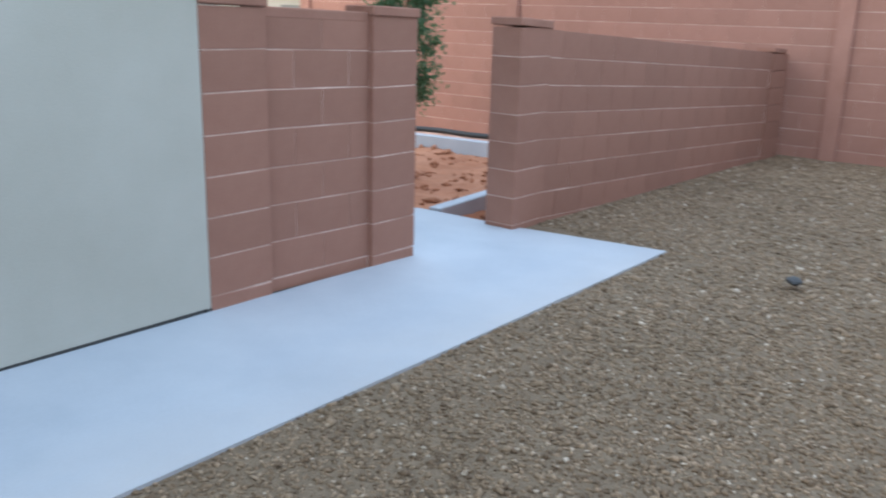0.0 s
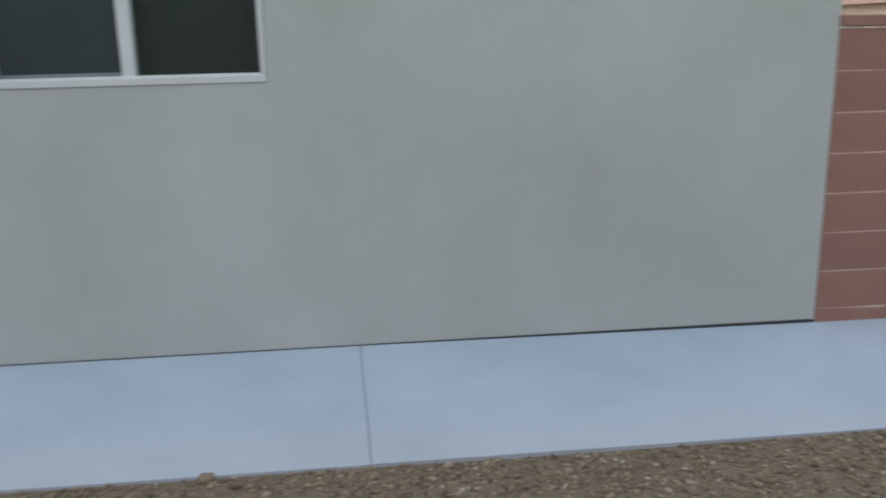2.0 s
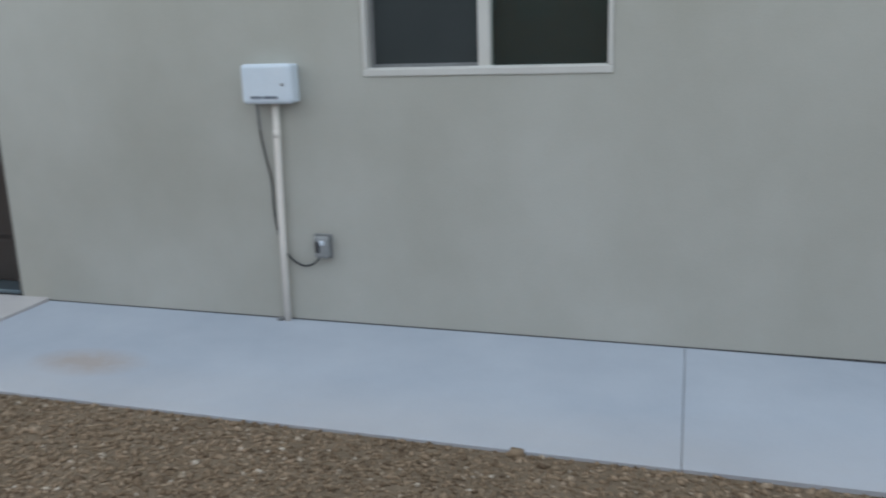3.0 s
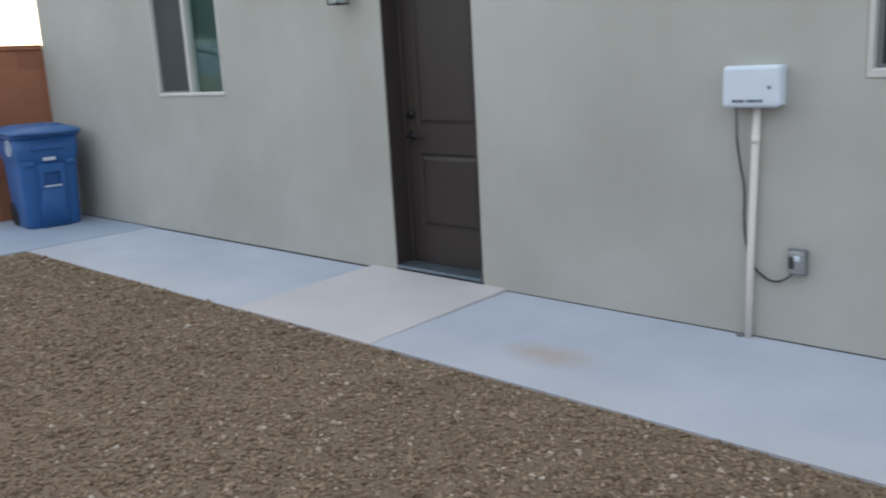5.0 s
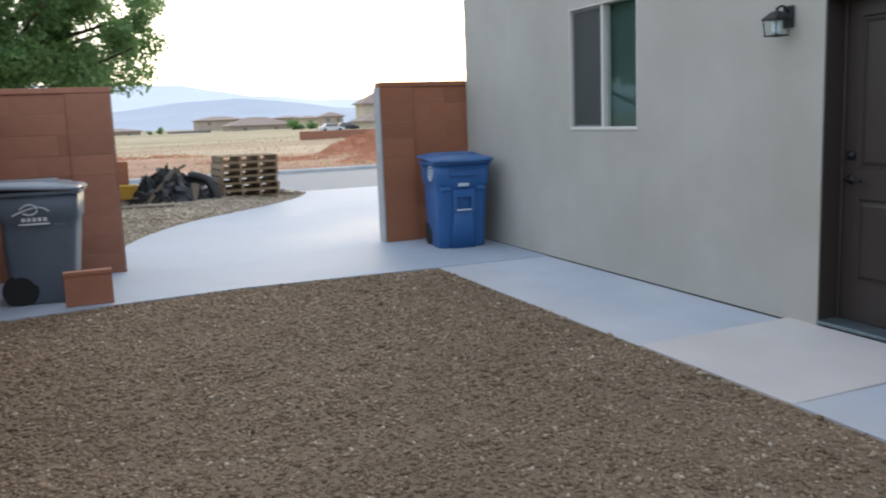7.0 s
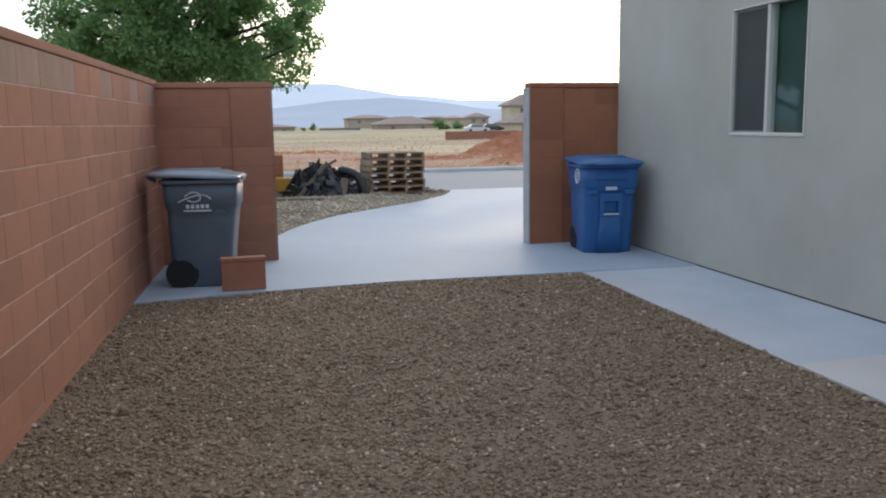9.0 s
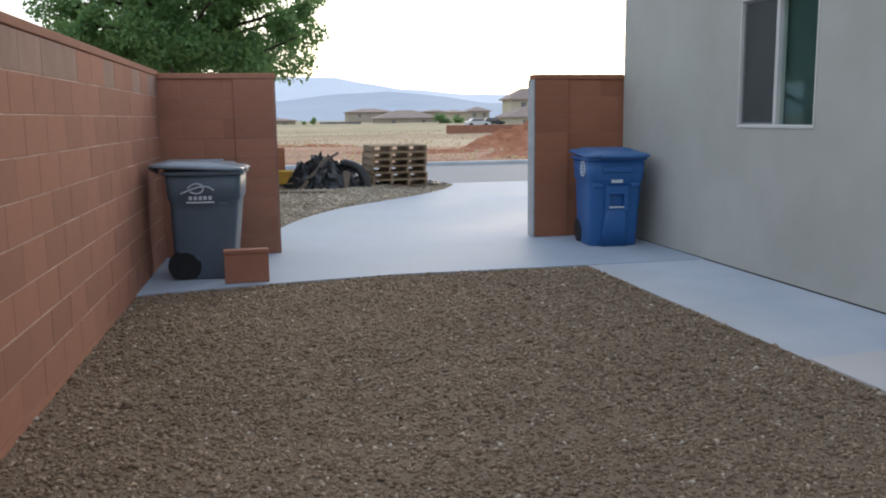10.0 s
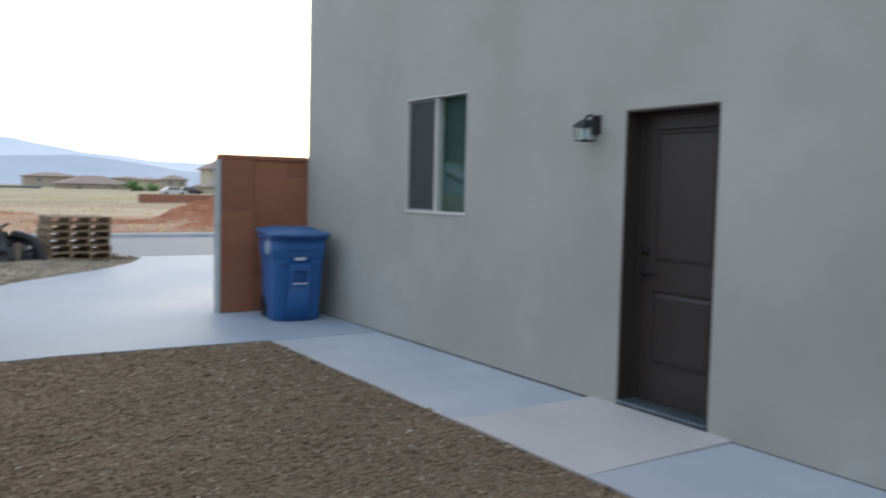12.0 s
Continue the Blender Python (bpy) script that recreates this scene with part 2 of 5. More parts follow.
def field_build(nt, bsdf):
    tc = nt.nodes.new("ShaderNodeTexCoord")
    xyz = nt.nodes.new("ShaderNodeSeparateXYZ")
    nt.links.new(tc.outputs["Object"], xyz.inputs[0])
    big = noise_node(nt, 0.11, 7, 0.7, (1, 0.25, 1))
    fine = noise_node(nt, 1.2, 5, 0.7)
    wob = nt.nodes.new("ShaderNodeMath")
    wob.operation, wob.inputs[1].default_value = "MULTIPLY_ADD", 90.0
    nt.links.new(big.outputs["Fac"], wob.inputs[0])
    nt.links.new(xyz.outputs["X"], wob.inputs[2])
    band = nt.nodes.new("ShaderNodeMapRange")
    band.inputs["From Min"].default_value, band.inputs["From Max"].default_value = 10.0, -140.0
    nt.links.new(wob.outputs[0], band.inputs["Value"])
    col = ramp_node(nt, band.outputs[0], [(0.0, (0.42, 0.22, 0.14)), (0.08, (0.40, 0.24, 0.155)), (0.13, (0.50, 0.40, 0.27)), (0.22, (0.40, 0.28, 0.18)), (0.30, (0.46, 0.39, 0.25)), (0.45, (0.36, 0.30, 0.175)), (0.65, (0.46, 0.39, 0.25)), (1.0, (0.38, 0.32, 0.20))]).outputs[0]
    g = ramp_node(nt, fine.outputs["Fac"], [(0.3, (0.5, 0.5, 0.45)), (0.7, (1.1, 1.1, 1.1))]).outputs[0]
    streak = noise_node(nt, 0.16, 6, 0.7, (1, 0.12, 1))
    band2 = ramp_node(nt, streak.outputs["Fac"], [(0.36, (0.62, 0.52, 0.44)), (0.5, (1, 1, 1)), (0.66, (1.25, 1.2, 1.12))]).outputs[0]
    col = mix_node(nt, col, band2, 0.9, "MULTIPLY")
    nt.links.new(mix_node(nt, col, g, 0.6, "MULTIPLY"), bsdf.inputs["Base Color"])
    bsdf.inputs["Roughness"].default_value = 0.95
    bump_node(nt, bsdf, fine.outputs["Fac"], 0.6, 0.1)


dry_field = material("dry_field", field_build)


def stone_build(nt, bsdf):
    rnd = nt.nodes.new("ShaderNodeNewGeometry").outputs["Random Per Island"]
    col = ramp_node(nt, rnd, [(0.0, (0.145, 0.098, 0.06)), (0.3, (0.235, 0.166, 0.105)), (0.6, (0.30, 0.22, 0.145)), (0.85, (0.365, 0.27, 0.182)), (0.96, (0.43, 0.335, 0.24)), (1.0, (0.62, 0.55, 0.46))]).outputs[0]
    fine = noise_node(nt, 90, 3, 0.6)
    g = ramp_node(nt, fine.outputs["Fac"], [(0.3, (0.6, 0.6, 0.6)), (0.7, (1.1, 1.1, 1.1))]).outputs[0]
    big = noise_node(nt, 0.8, 4, 0.6)
    b = ramp_node(nt, big.outputs["Fac"], [(0.3, (0.82, 0.80, 0.76)), (0.7, (1.1, 1.08, 1.06))]).outputs[0]
    col = mix_node(nt, mix_node(nt, col, g, 0.6, "MULTIPLY"), b, 1.0, "MULTIPLY")
    nt.links.new(col, bsdf.inputs["Base Color"])
    bsdf.inputs["Roughness"].default_value = 0.85


gravel_stone = material("gravel_stone", stone_build)
gravel_pale = surface("gravel_pale", (0.34, 0.285, 0.215), (0.50, 0.425, 0.325), scale=2, grain=60, rough=0.9, vary=0.2, island=True, grain_mix=0.4)


def leaf_material(name, dark, light):
    def build(nt, bsdf):
        rnd = nt.nodes.new("ShaderNodeNewGeometry").outputs["Random Per Island"]
        nt.links.new(ramp_node(nt, rnd, [(0.0, dark), (1.0, light)]).outputs[0], bsdf.inputs["Base Color"])
        bsdf.inputs["Roughness"].default_value = 0.6
        bsdf.inputs["Subsurface Weight"].default_value = 0.0
        tr = nt.nodes.new("ShaderNodeBsdfTranslucent")
        tr.inputs["Color"].default_value = (*[c * 1.5 for c in light], 1)
        mx = nt.nodes.new("ShaderNodeMixShader")
        mx.inputs[0].default_value = 0.42
        out = [n for n in nt.nodes if n.type == "OUTPUT_MATERIAL"][0]
        nt.links.new(bsdf.outputs[0], mx.inputs[1])
        nt.links.new(tr.outputs[0], mx.inputs[2])
        nt.links.new(mx.outputs[0], out.inputs["Surface"])
    return material(name, build)


leaf_green = leaf_material("leaf_green", (0.05, 0.11, 0.048), (0.19, 0.31, 0.11))
straw = leaf_material("straw", (0.28, 0.23, 0.14), (0.46, 0.38, 0.25))
leaf_young = leaf_material("leaf_young", (0.035, 0.08, 0.04), (0.09, 0.16, 0.07))


def glass_build(nt, bsdf, ior=1.5, tint=(0.5, 0.66, 0.64)):
    out = [n for n in nt.nodes if n.type == "OUTPUT_MATERIAL"][0]
    clear = nt.nodes.new("ShaderNodeBsdfTransparent")
    clear.inputs["Color"].default_value = (0.92, 0.97, 0.95, 1)
    gloss = nt.nodes.new("ShaderNodeBsdfGlossy")
    gloss.inputs["Roughness"].default_value = 0.03
    gloss.inputs["Color"].default_value = (*tint, 1)
    facing = nt.nodes.new("ShaderNodeLayerWeight")
    facing.inputs["Blend"].default_value = 0.5
    steep = nt.nodes.new("ShaderNodeMath")
    steep.operation, steep.inputs[1].default_value = "POWER", 4.0
    nt.links.new(facing.outputs["Facing"], steep.inputs[0])
    fres = nt.nodes.new("ShaderNodeMath")
    fres.operation, fres.inputs[1].default_value, fres.inputs[2].default_value = "MULTIPLY_ADD", 0.5, (ior - 1) ** 2 / (ior + 1) ** 2
    nt.links.new(steep.outputs[0], fres.inputs[0])
    mx = nt.nodes.new("ShaderNodeMixShader")
    nt.links.new(fres.outputs[0], mx.inputs[0])
    nt.links.new(clear.outputs[0], mx.inputs[1])
    nt.links.new(gloss.outputs[0], mx.inputs[2])
    nt.links.new(mx.outputs[0], out.inputs["Surface"])


glass = material("glass", glass_build)
lamp_glass = material("lamp_glass", lambda nt, bsdf: glass_build(nt, bsdf, 1.2, (1, 1, 1)))
# Colours of the sheets added behind the panes, darker for window_1.
backing_dark = surface("backing_dark", (0.016, 0.021, 0.021), (0.026, 0.032, 0.032), scale=1.2, grain=60, rough=0.8, grain_mix=0.15)
backing_teal = surface("backing_teal", (0.045, 0.076, 0.074), (0.06, 0.098, 0.095), scale=1.2, grain=60, rough=0.8, grain_mix=0.15)
# Greenish room tone, meant to tint the panes from behind.
room_dark = surface("room_dark", (0.22, 0.32, 0.30), (0.28, 0.38, 0.36), rough=0.9)


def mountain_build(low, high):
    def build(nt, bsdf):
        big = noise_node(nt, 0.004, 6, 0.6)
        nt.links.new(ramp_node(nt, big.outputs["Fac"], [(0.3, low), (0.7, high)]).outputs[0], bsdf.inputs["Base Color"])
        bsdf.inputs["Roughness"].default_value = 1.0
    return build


# Distance haze is put into these blue-grey tones, paler for the far range.
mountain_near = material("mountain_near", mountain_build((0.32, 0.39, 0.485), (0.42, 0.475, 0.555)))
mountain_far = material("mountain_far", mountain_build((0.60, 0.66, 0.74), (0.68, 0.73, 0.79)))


# ---- building helpers ----
def part(name, bm, mat, parent=None, label="", smooth=False):
    me = bpy.data.meshes.new(name)
    bm.to_mesh(me)
    bm.free()
    me.materials.append(mat)
    if smooth:
        me.polygons.foreach_set("use_smooth", [True] * len(me.polygons))
    ob = new(name, me)
    if parent:
        ob.parent = parent
    if label:
        ob["label"] = label
    return ob


def thing(name, x, y, z, rz=0.0, label="", category="", group="", kind="", rx=0.0, ry=0.0):
    ob = new(name)
    ob.matrix_basis = pose(x, y, z, rx, ry, rz)
    ob.empty_display_size = 0.1
    return tagged(ob, label, category, group, kind)


def box(x0, x1, y0, y1, z0, z1, bevel=0.0, seg=1, bm=None):
    b = bmesh.new()
    bmesh.ops.create_cube(b, size=1.0)
    for v in b.verts:
        v.co = Vector((x0 + (v.co.x + 0.5) * (x1 - x0), y0 + (v.co.y + 0.5) * (y1 - y0), z0 + (v.co.z + 0.5) * (z1 - z0)))
    if bevel > 0:
        bmesh.ops.bevel(b, geom=b.edges[:], offset=bevel, segments=seg, affect="EDGES", profile=0.5)
    if bm is None:
        return b
    return join(bm, b)


def join(bm, other):
    tmp = bpy.data.meshes.new("tmp")
    other.to_mesh(tmp)
    other.free()
    bm.from_mesh(tmp)
    bpy.data.meshes.remove(tmp)
    return bm


def tube(points, radius, sides=8, closed_ends=True, taper=None):
    b = bmesh.new()
    pts = [Vector(p) for p in points]
    rings = []
    for i, p in enumerate(pts):
        d = (pts[min(i + 1, len(pts) - 1)] - pts[max(i - 1, 0)]).normalized()
        side = d.cross(Vector((0.31, 0.17, 0.94))).normalized()
        if side.length < 0.1:
            side = d.cross(Vector((1, 0, 0))).normalized()
        up = side.cross(d)
        r = radius if taper is None else radius + (taper - radius) * i / (len(pts) - 1)
        rings.append([b.verts.new(p + side * r * math.cos(a) + up * r * math.sin(a)) for a in [2 * math.pi * k / sides for k in range(sides)]])
    for r0, r1 in zip(rings, rings[1:]):
        for k in range(sides):
            b.faces.new((r0[k], r0[(k + 1) % sides], r1[(k + 1) % sides], r1[k]))
    if closed_ends:
        b.faces.new(rings[0][::-1])
        b.faces.new(rings[-1])
    bmesh.ops.recalc_face_normals(b, faces=b.faces[:])
    return b


def smooth_line(points, n=8):
    """Catmull-Rom through the points."""
    p = [Vector(q) for q in points]
    p = [p[0] * 2 - p[1]] + p + [p[-1] * 2 - p[-2]]
    out = []
    for i in range(1, len(p) - 2):
        for k in range(n):
            t = k / n
            out.append(0.5 * ((2 * p[i]) + (p[i + 1] - p[i - 1]) * t + (2 * p[i - 1] - 5 * p[i] + 4 * p[i + 1] - p[i + 2]) * t * t + (3 * p[i] - p[i - 1] - 3 * p[i + 1] + p[i + 2]) * t ** 3))
    return out + [p[-2]]


def prism(outline, z0, z1):
    """A flat plate over an outline in plan."""
    b = bmesh.new()
    lo = [b.verts.new((x, y, z0 if not callable(z0) else z0(x, y))) for x, y in outline]
    hi = [b.verts.new((x, y, z1 if not callable(z1) else z1(x, y))) for x, y in outline]
    b.faces.new(hi)
    b.faces.new(lo[::-1])
    for i in range(len(outline)):
        j = (i + 1) % len(outline)
        b.faces.new((lo[i], lo[j], hi[j], hi[i]))
    bmesh.ops.recalc_face_normals(b, faces=b.faces[:])
    return b


SLOPE = 0.022


def fall(x):
    """The fall of the ground past the house corner."""
    return -SLOPE * min(max(x, 0.0), 9.0)


# ---- the house ----
def wall_with_holes(x0, x1, z0, z1, y0, y1, holes):
    xs = sorted({x0, x1, *[h[0] for h in holes], *[h[1] for h in holes]})
    zs = sorted({z0, z1, *[h[2] for h in holes], *[h[3] for h in holes]})
    b = bmesh.new()
    made = {}

    def v(x, y, z):
        k = (round(x, 4), round(y, 4), round(z, 4))
        if k not in made:
            made[k] = b.verts.new((x, y, z))
        return made[k]

    def solid(i, j):
        if not (0 <= i < len(xs) - 1 and 0 <= j < len(zs) - 1):
            return False
        cx, cz = (xs[i] + xs[i + 1]) / 2, (zs[j] + zs[j + 1]) / 2
        return not any(h[0] < cx < h[1] and h[2] < cz < h[3] for h in holes)

    for i in range(len(xs) - 1):
        for j in range(len(zs) - 1):
            if not solid(i, j):
                continue
            a, c, d, e = xs[i], xs[i + 1], zs[j], zs[j + 1]
            b.faces.new((v(a, y0, d), v(c, y0, d), v(c, y0, e), v(a, y0, e)))
            b.faces.new((v(a, y1, e), v(c, y1, e), v(c, y1, d), v(a, y1, d)))
            if not solid(i - 1, j):
                b.faces.new((v(a, y0, e), v(a, y1, e), v(a, y1, d), v(a, y0, d)))
            if not solid(i + 1, j):
                b.faces.new((v(c, y0, d), v(c, y1, d), v(c, y1, e), v(c, y0, e)))
            if not solid(i, j - 1):
                b.faces.new((v(a, y0, d), v(a, y1, d), v(c, y1, d), v(c, y0, d)))
            if not solid(i, j + 1):
                b.faces.new((v(a, y0, e), v(c, y0, e), v(c, y1, e), v(a, y1, e)))
    bmesh.ops.recalc_face_normals(b, faces=b.faces[:])
    return b


HX0, HX1, HTOP = -12.648, 0.0, 5.6
DOOR = (-7.105, -6.29, 0.0, 2.10)
WIN_A = (-3.958, -2.74, 1.307, 2.42)
WIN_B = (-10.18, -9.095, 1.292, 2.404)
b = wall_with_holes(HX0, HX1, 0.0065, HTOP, 0.0, 0.22, [DOOR, WIN_A, WIN_B])
sharp = [e for e in b.edges if len(e.link_faces) == 2 and e.calc_face_angle() > 1.0 and min(v.co.z for v in e.verts) > 0.0 and max(v.co.x for v in e.verts) < HX1 - 0.01]
bmesh.ops.bevel(b, geom=sharp, offset=0.012, segments=2, affect="EDGES", profile=0.5, clamp_overlap=True)
tagged(part("wall_south", b, stucco), "grey-beige stucco house wall with sand finish", "wall", kind="structure")
tagged(part("wall_east", box(HX1 - 0.22, HX1, 0.224, 9.0, 0.0, HTOP), stucco), "grey-beige stucco side wall of the house", "wall", kind="structure")
tagged(part("wall_west", box(HX0, HX0 + 0.22, 0.224, 9.0, 0.0, HTOP), stucco), "grey-beige stucco street-side wall of the house", "wall", kind="structure")
tagged(part("wall_north", box(HX0 + 0.224, HX1 - 0.224, 8.8, 9.0, 0.0, HTOP), stucco), "grey-beige stucco rear wall of the house", "wall", kind="structure")
tagged(part("roof", box(HX0, HX1, 0.0, 9.0, HTOP + 0.004, HTOP + 0.2), stucco), "flat roof slab over the stucco house", "roof", kind="structure")
tagged(part("floor", box(HX0 + 0.23, HX1 - 0.23, 0.23, 8.79, -0.02, 0.03), room_dark), "dark bare floor inside the house", "floor", kind="structure")
# Near-black strip: the shade of the gap under the stucco, put into colour.
tagged(part("trim", box(HX0 + 0.02, HX1 - 0.02, -0.0015, 0.2, -0.02, 0.006), gap_shade), "dark shadow gap strip along the foot of the stucco wall", "trim", kind="structure")
# Unseen partition, added close behind the windows to even the pane tone.
tagged(part("wall_inner", box(HX0 + 0.23, HX1 - 0.23, 0.9, 1.0, 0.03, HTOP - 0.01), room_dark), "unseen inner partition added to even the pane tone", "wall", kind="structure")


def window(name, x0, x1, z0, z1, label, mesh, blind, f, sill, mh, deep):
    w, h = x1 - x0, z1 - z0
    t = thing(name, x0, 0.0, z0, 0, label, "window", kind="structure")
    bm = box(-0.004, w + 0.004, -0.008, 0.095, -0.006, sill, 0.004)
    box(-0.004, w + 0.004, -0.008, 0.095, h - f, h + 0.004, 0.004, bm=bm)
    box(-0.004, f, -0.0075, 0.0945, sill, h - f, 0.004, bm=bm)
    box(w - f, w + 0.004, -0.0075, 0.0945, sill, h - f, 0.004, bm=bm)
    frame_ob = part("window_frame", bm, white_vinyl, t, "white vinyl frame")
    part("mullion", box(w / 2 - mh, w / 2 + mh, deep - 0.02, 0.085, sill, h - f, 0.005), white_vinyl, t)
    s = 0.022
    l0, l1 = f, w / 2 - mh
    bm = box(l0, l1, deep, deep + 0.016, sill, sill + s, 0.003)
    box(l0, l1, deep, deep + 0.016, h - f - s, h - f, 0.003, bm=bm)
    box(l0, l0 + s, deep + 0.0005, deep + 0.0155, sill + s, h - f - s, 0.003, bm=bm)
    part("screen_frame", bm, grey_plastic, t, "grey insect screen frame")
    part("screen", box(l0 + s, l1, deep + 0.006, deep + 0.009, sill + s, h - f - s), mesh, t, "grey fine-mesh insect screen")
    pane = part("pane", box(w / 2 + mh, w - f, deep + 0.022, deep + 0.028, f, h - f), glass, t, "dark reflecting glass pane")
    pane2 = part("pane", box(l0, l1, deep + 0.032, deep + 0.038, f, h - f), glass, t)
    pane.visible_shadow = pane2.visible_shadow = False
    # Added sheet; its colour stands in for the tinted reflection of the panes.
    part("blind", box(f, w - f, 0.10, 0.104, f, h - f), blind, t, "added dark sheet giving the panes their tone")
    part("window_sill", box(0.0, w, 0.002, deep + 0.02, -0.0055, sill + 0.006, 0.003), white_vinyl, frame_ob)
    return t


window("window_1", *WIN_A, "white vinyl sliding window, dark panes, one half behind screen", screen_dark, backing_dark, 0.02, 0.03, 0.03, 0.045)
window("window_2", *WIN_B, "white vinyl sliding window with one grey screened half", screen_mesh, backing_teal, 0.013, 0.02, 0.021, 0.022)


def back_door(x0, x1, z0, z1):
    w, h = x1 - x0, z1 - z0
    t = thing("door_1", x0, 0.0, z0, 0, "closed dark brown two-panel house door with black hardware", "door", kind="structure")
    bm = box(-0.002, 0.012, 0.002, 0.214, 0.03, h + 0.002, 0.002)
    box(w - 0.012, w + 0.002, 0.002, 0.214, 0.03, h + 0.002, 0.002, bm=bm)
    box(0.012, w - 0.012, 0.0025, 0.214, h - 0.012, h + 0.002, 0.002, bm=bm)
    box(0.0125, 0.03, 0.145, 0.213, 0.03, h - 0.0125, 0.004, bm=bm)
    box(w - 0.03, w - 0.0125, 0.145, 0.213, 0.03, h - 0.0125, 0.004, bm=bm)
    box(0.03, w - 0.03, 0.1455, 0.213, h - 0.03, h - 0.0125, 0.004, bm=bm)
    part("door_frame", bm, door_paint, t, "dark brown painted jamb")
    y = 0.165
    d0, d1, bz, tz = 0.033, w - 0.033, 0.056, h - 0.033
    # leaf: stiles and rails with sunk, bevelled panels
    st, p = 0.095, [(0.31, 0.845), (1.035, h - 0.125)]
    b = wall_with_holes(d0, d1, bz, tz, y, y + 0.044, [(d0 + st, d1 - st, lo, hi) for lo, hi in p])
    leaf = part("leaf", b, door_paint, t, "dark brown door leaf")
    for lo, hi in p:
        b = bmesh.new()
        m, q = 0.028, 0.016
        rings = []
        for off, dep in ((0.0, 0.0), (m * 0.35, q), (m * 0.8, q), (m * 1.6, q * 0.2)):
            rings.append([b.verts.new(c) for c in ((d0 + st + off, y + dep, lo + off), (d1 - st - off, y + dep, lo + off), (d1 - st - off, y + dep, hi - off), (d0 + st + off, y + dep, hi - off))])
        for r0, r1 in zip(rings, rings[1:]):
            for k in range(4):
                b.faces.new((r0[k], r0[(k + 1) % 4], r1[(k + 1) % 4], r1[k]))
        b.faces.new(rings[-1])
        back = [b.verts.new((v.co.x, y + 0.03, v.co.z)) for v in rings[0]]
        for k in range(4):
            b.faces.new((back[k], back[(k + 1) % 4], rings[0][(k + 1) % 4], rings[0][k]))
        bmesh.ops.recalc_face_normals(b, faces=b.faces[:])
        part("panel", b, door_paint, leaf)
    part("threshold", box(0.004, w - 0.004, -0.012, 0.166, 0.03, 0.054, 0.006, 2), threshold_metal, t, "dark metal threshold")
    hx = d0 + 0.052
    bolt = tube([(hx, y, 1.12), (hx, y - 0.02, 1.12)], 0.03, 16)
    part("deadbolt", join(bolt, tube([(hx, y - 0.02, 1.12), (hx, y - 0.028, 1.12)], 0.018, 12)), black_metal, t, "black deadbolt", True)
    rose = tube([(hx, y, 0.97), (hx, y - 0.012, 0.97)], 0.032, 16)
    join(rose, tube([(hx, y - 0.012, 0.97), (hx, y - 0.055, 0.97)], 0.011, 10))
    join(rose, tube([(hx - 0.01, y - 0.055, 0.97), (hx + 0.05, y - 0.058, 0.972), (hx + 0.115, y - 0.05, 0.965)], 0.010, 10))
    part("door_handle", rose, black_metal, t, "black lever handle", True)
    return t


back_door(*DOOR)

# ---- paving ----
JOINT = 0.002
walk_group = "walkway slabs along the house"


def slab(x0, x1, y0, y1, mat, label, top=0.0, high=0.0, skew=(0.028, 0.028)):
    b2 = box(x0 + JOINT / 2, x1 - JOINT / 2, y0, y1, top - 0.11, top, 0.002, 1)
    for v in b2.verts:
        k = (v.co.x - x0) / (x1 - x0)
        v.co.x += (skew[0] + (skew[1] - skew[0]) * k) * v.co.y / y0
        v.co.z += fall(v.co.x)
        if high and v.co.z > top - 0.05:
            v.co.z += high * max(0.0, (v.co.y - y0) / (y1 - y0))
    return tagged(part("pavement", b2, mat), label, "pavement", walk_group, "structure")


EDGE = -1.222
gate_walk = prism([(-2.341, EDGE), (-0.6, EDGE), (0.0, EDGE), (0.8, -1.19), (1.562, -1.158), (1.562, 0.0), (0.8, 0.0), (0.0, 0.0), (-2.369, 0.0)], lambda x, y: fall(x) - 0.11, lambda x, y: fall(x))
tagged(part("pavement", gate_walk, concrete), "pale smooth concrete walkway slab by the garden gate", "pavement", walk_group, "structure")
slab(-6.084, -2.371, EDGE, 0.0, concrete_stained, "pale concrete walkway slab with a reddish dirt stain")
slab(-7.363, -6.087, EDGE, 0.0, concrete_warm, "warm-toned concrete landing slab at the door", 0.001, 0.018)
slab(-10.69, -7.366, EDGE, 0.0, concrete, "pale smooth concrete walkway slab along the house wall", -0.007, skew=(0.0, 0.028))
gate_slab = prism([(1.565, -1.158), (2.95, -1.10), (2.76, 0.0), (2.72, 0.95), (1.0, 3.6), (0.05, 3.6), (0.05, 0.26), (1.565, 0.26)], lambda x, y: fall(x) - 0.11, lambda x, y: fall(x) - 0.001)
tagged(part("pavement", gate_slab, concrete), "pale concrete slab leading through the gate opening", "pavement", walk_group, "structure")

left = smooth_line([(-12.35, -4.25, 0), (-13.4, -4.2, 0), (-14.3, -4.02, 0), (-15.21, -3.73, 0), (-15.99, -3.38, 0), (-16.72, -2.95, 0), (-17.3, -2.48, 0), (-17.85, -1.98, 0), (-18.65, -1.3, 0), (-19.76, -0.56, 0), (-20.9, -0.1, 0)], 5)
drive = [(-10.695, 0.0), (-10.69, EDGE), (-10.72, -3.1), (-10.58, -4.24), (-10.36, -5.39), (-12.35, -5.39)] + [(p.x, p.y) for p in left] + [(-20.9, 7.5), (-12.9, 7.5), (-12.9, 0.0)]
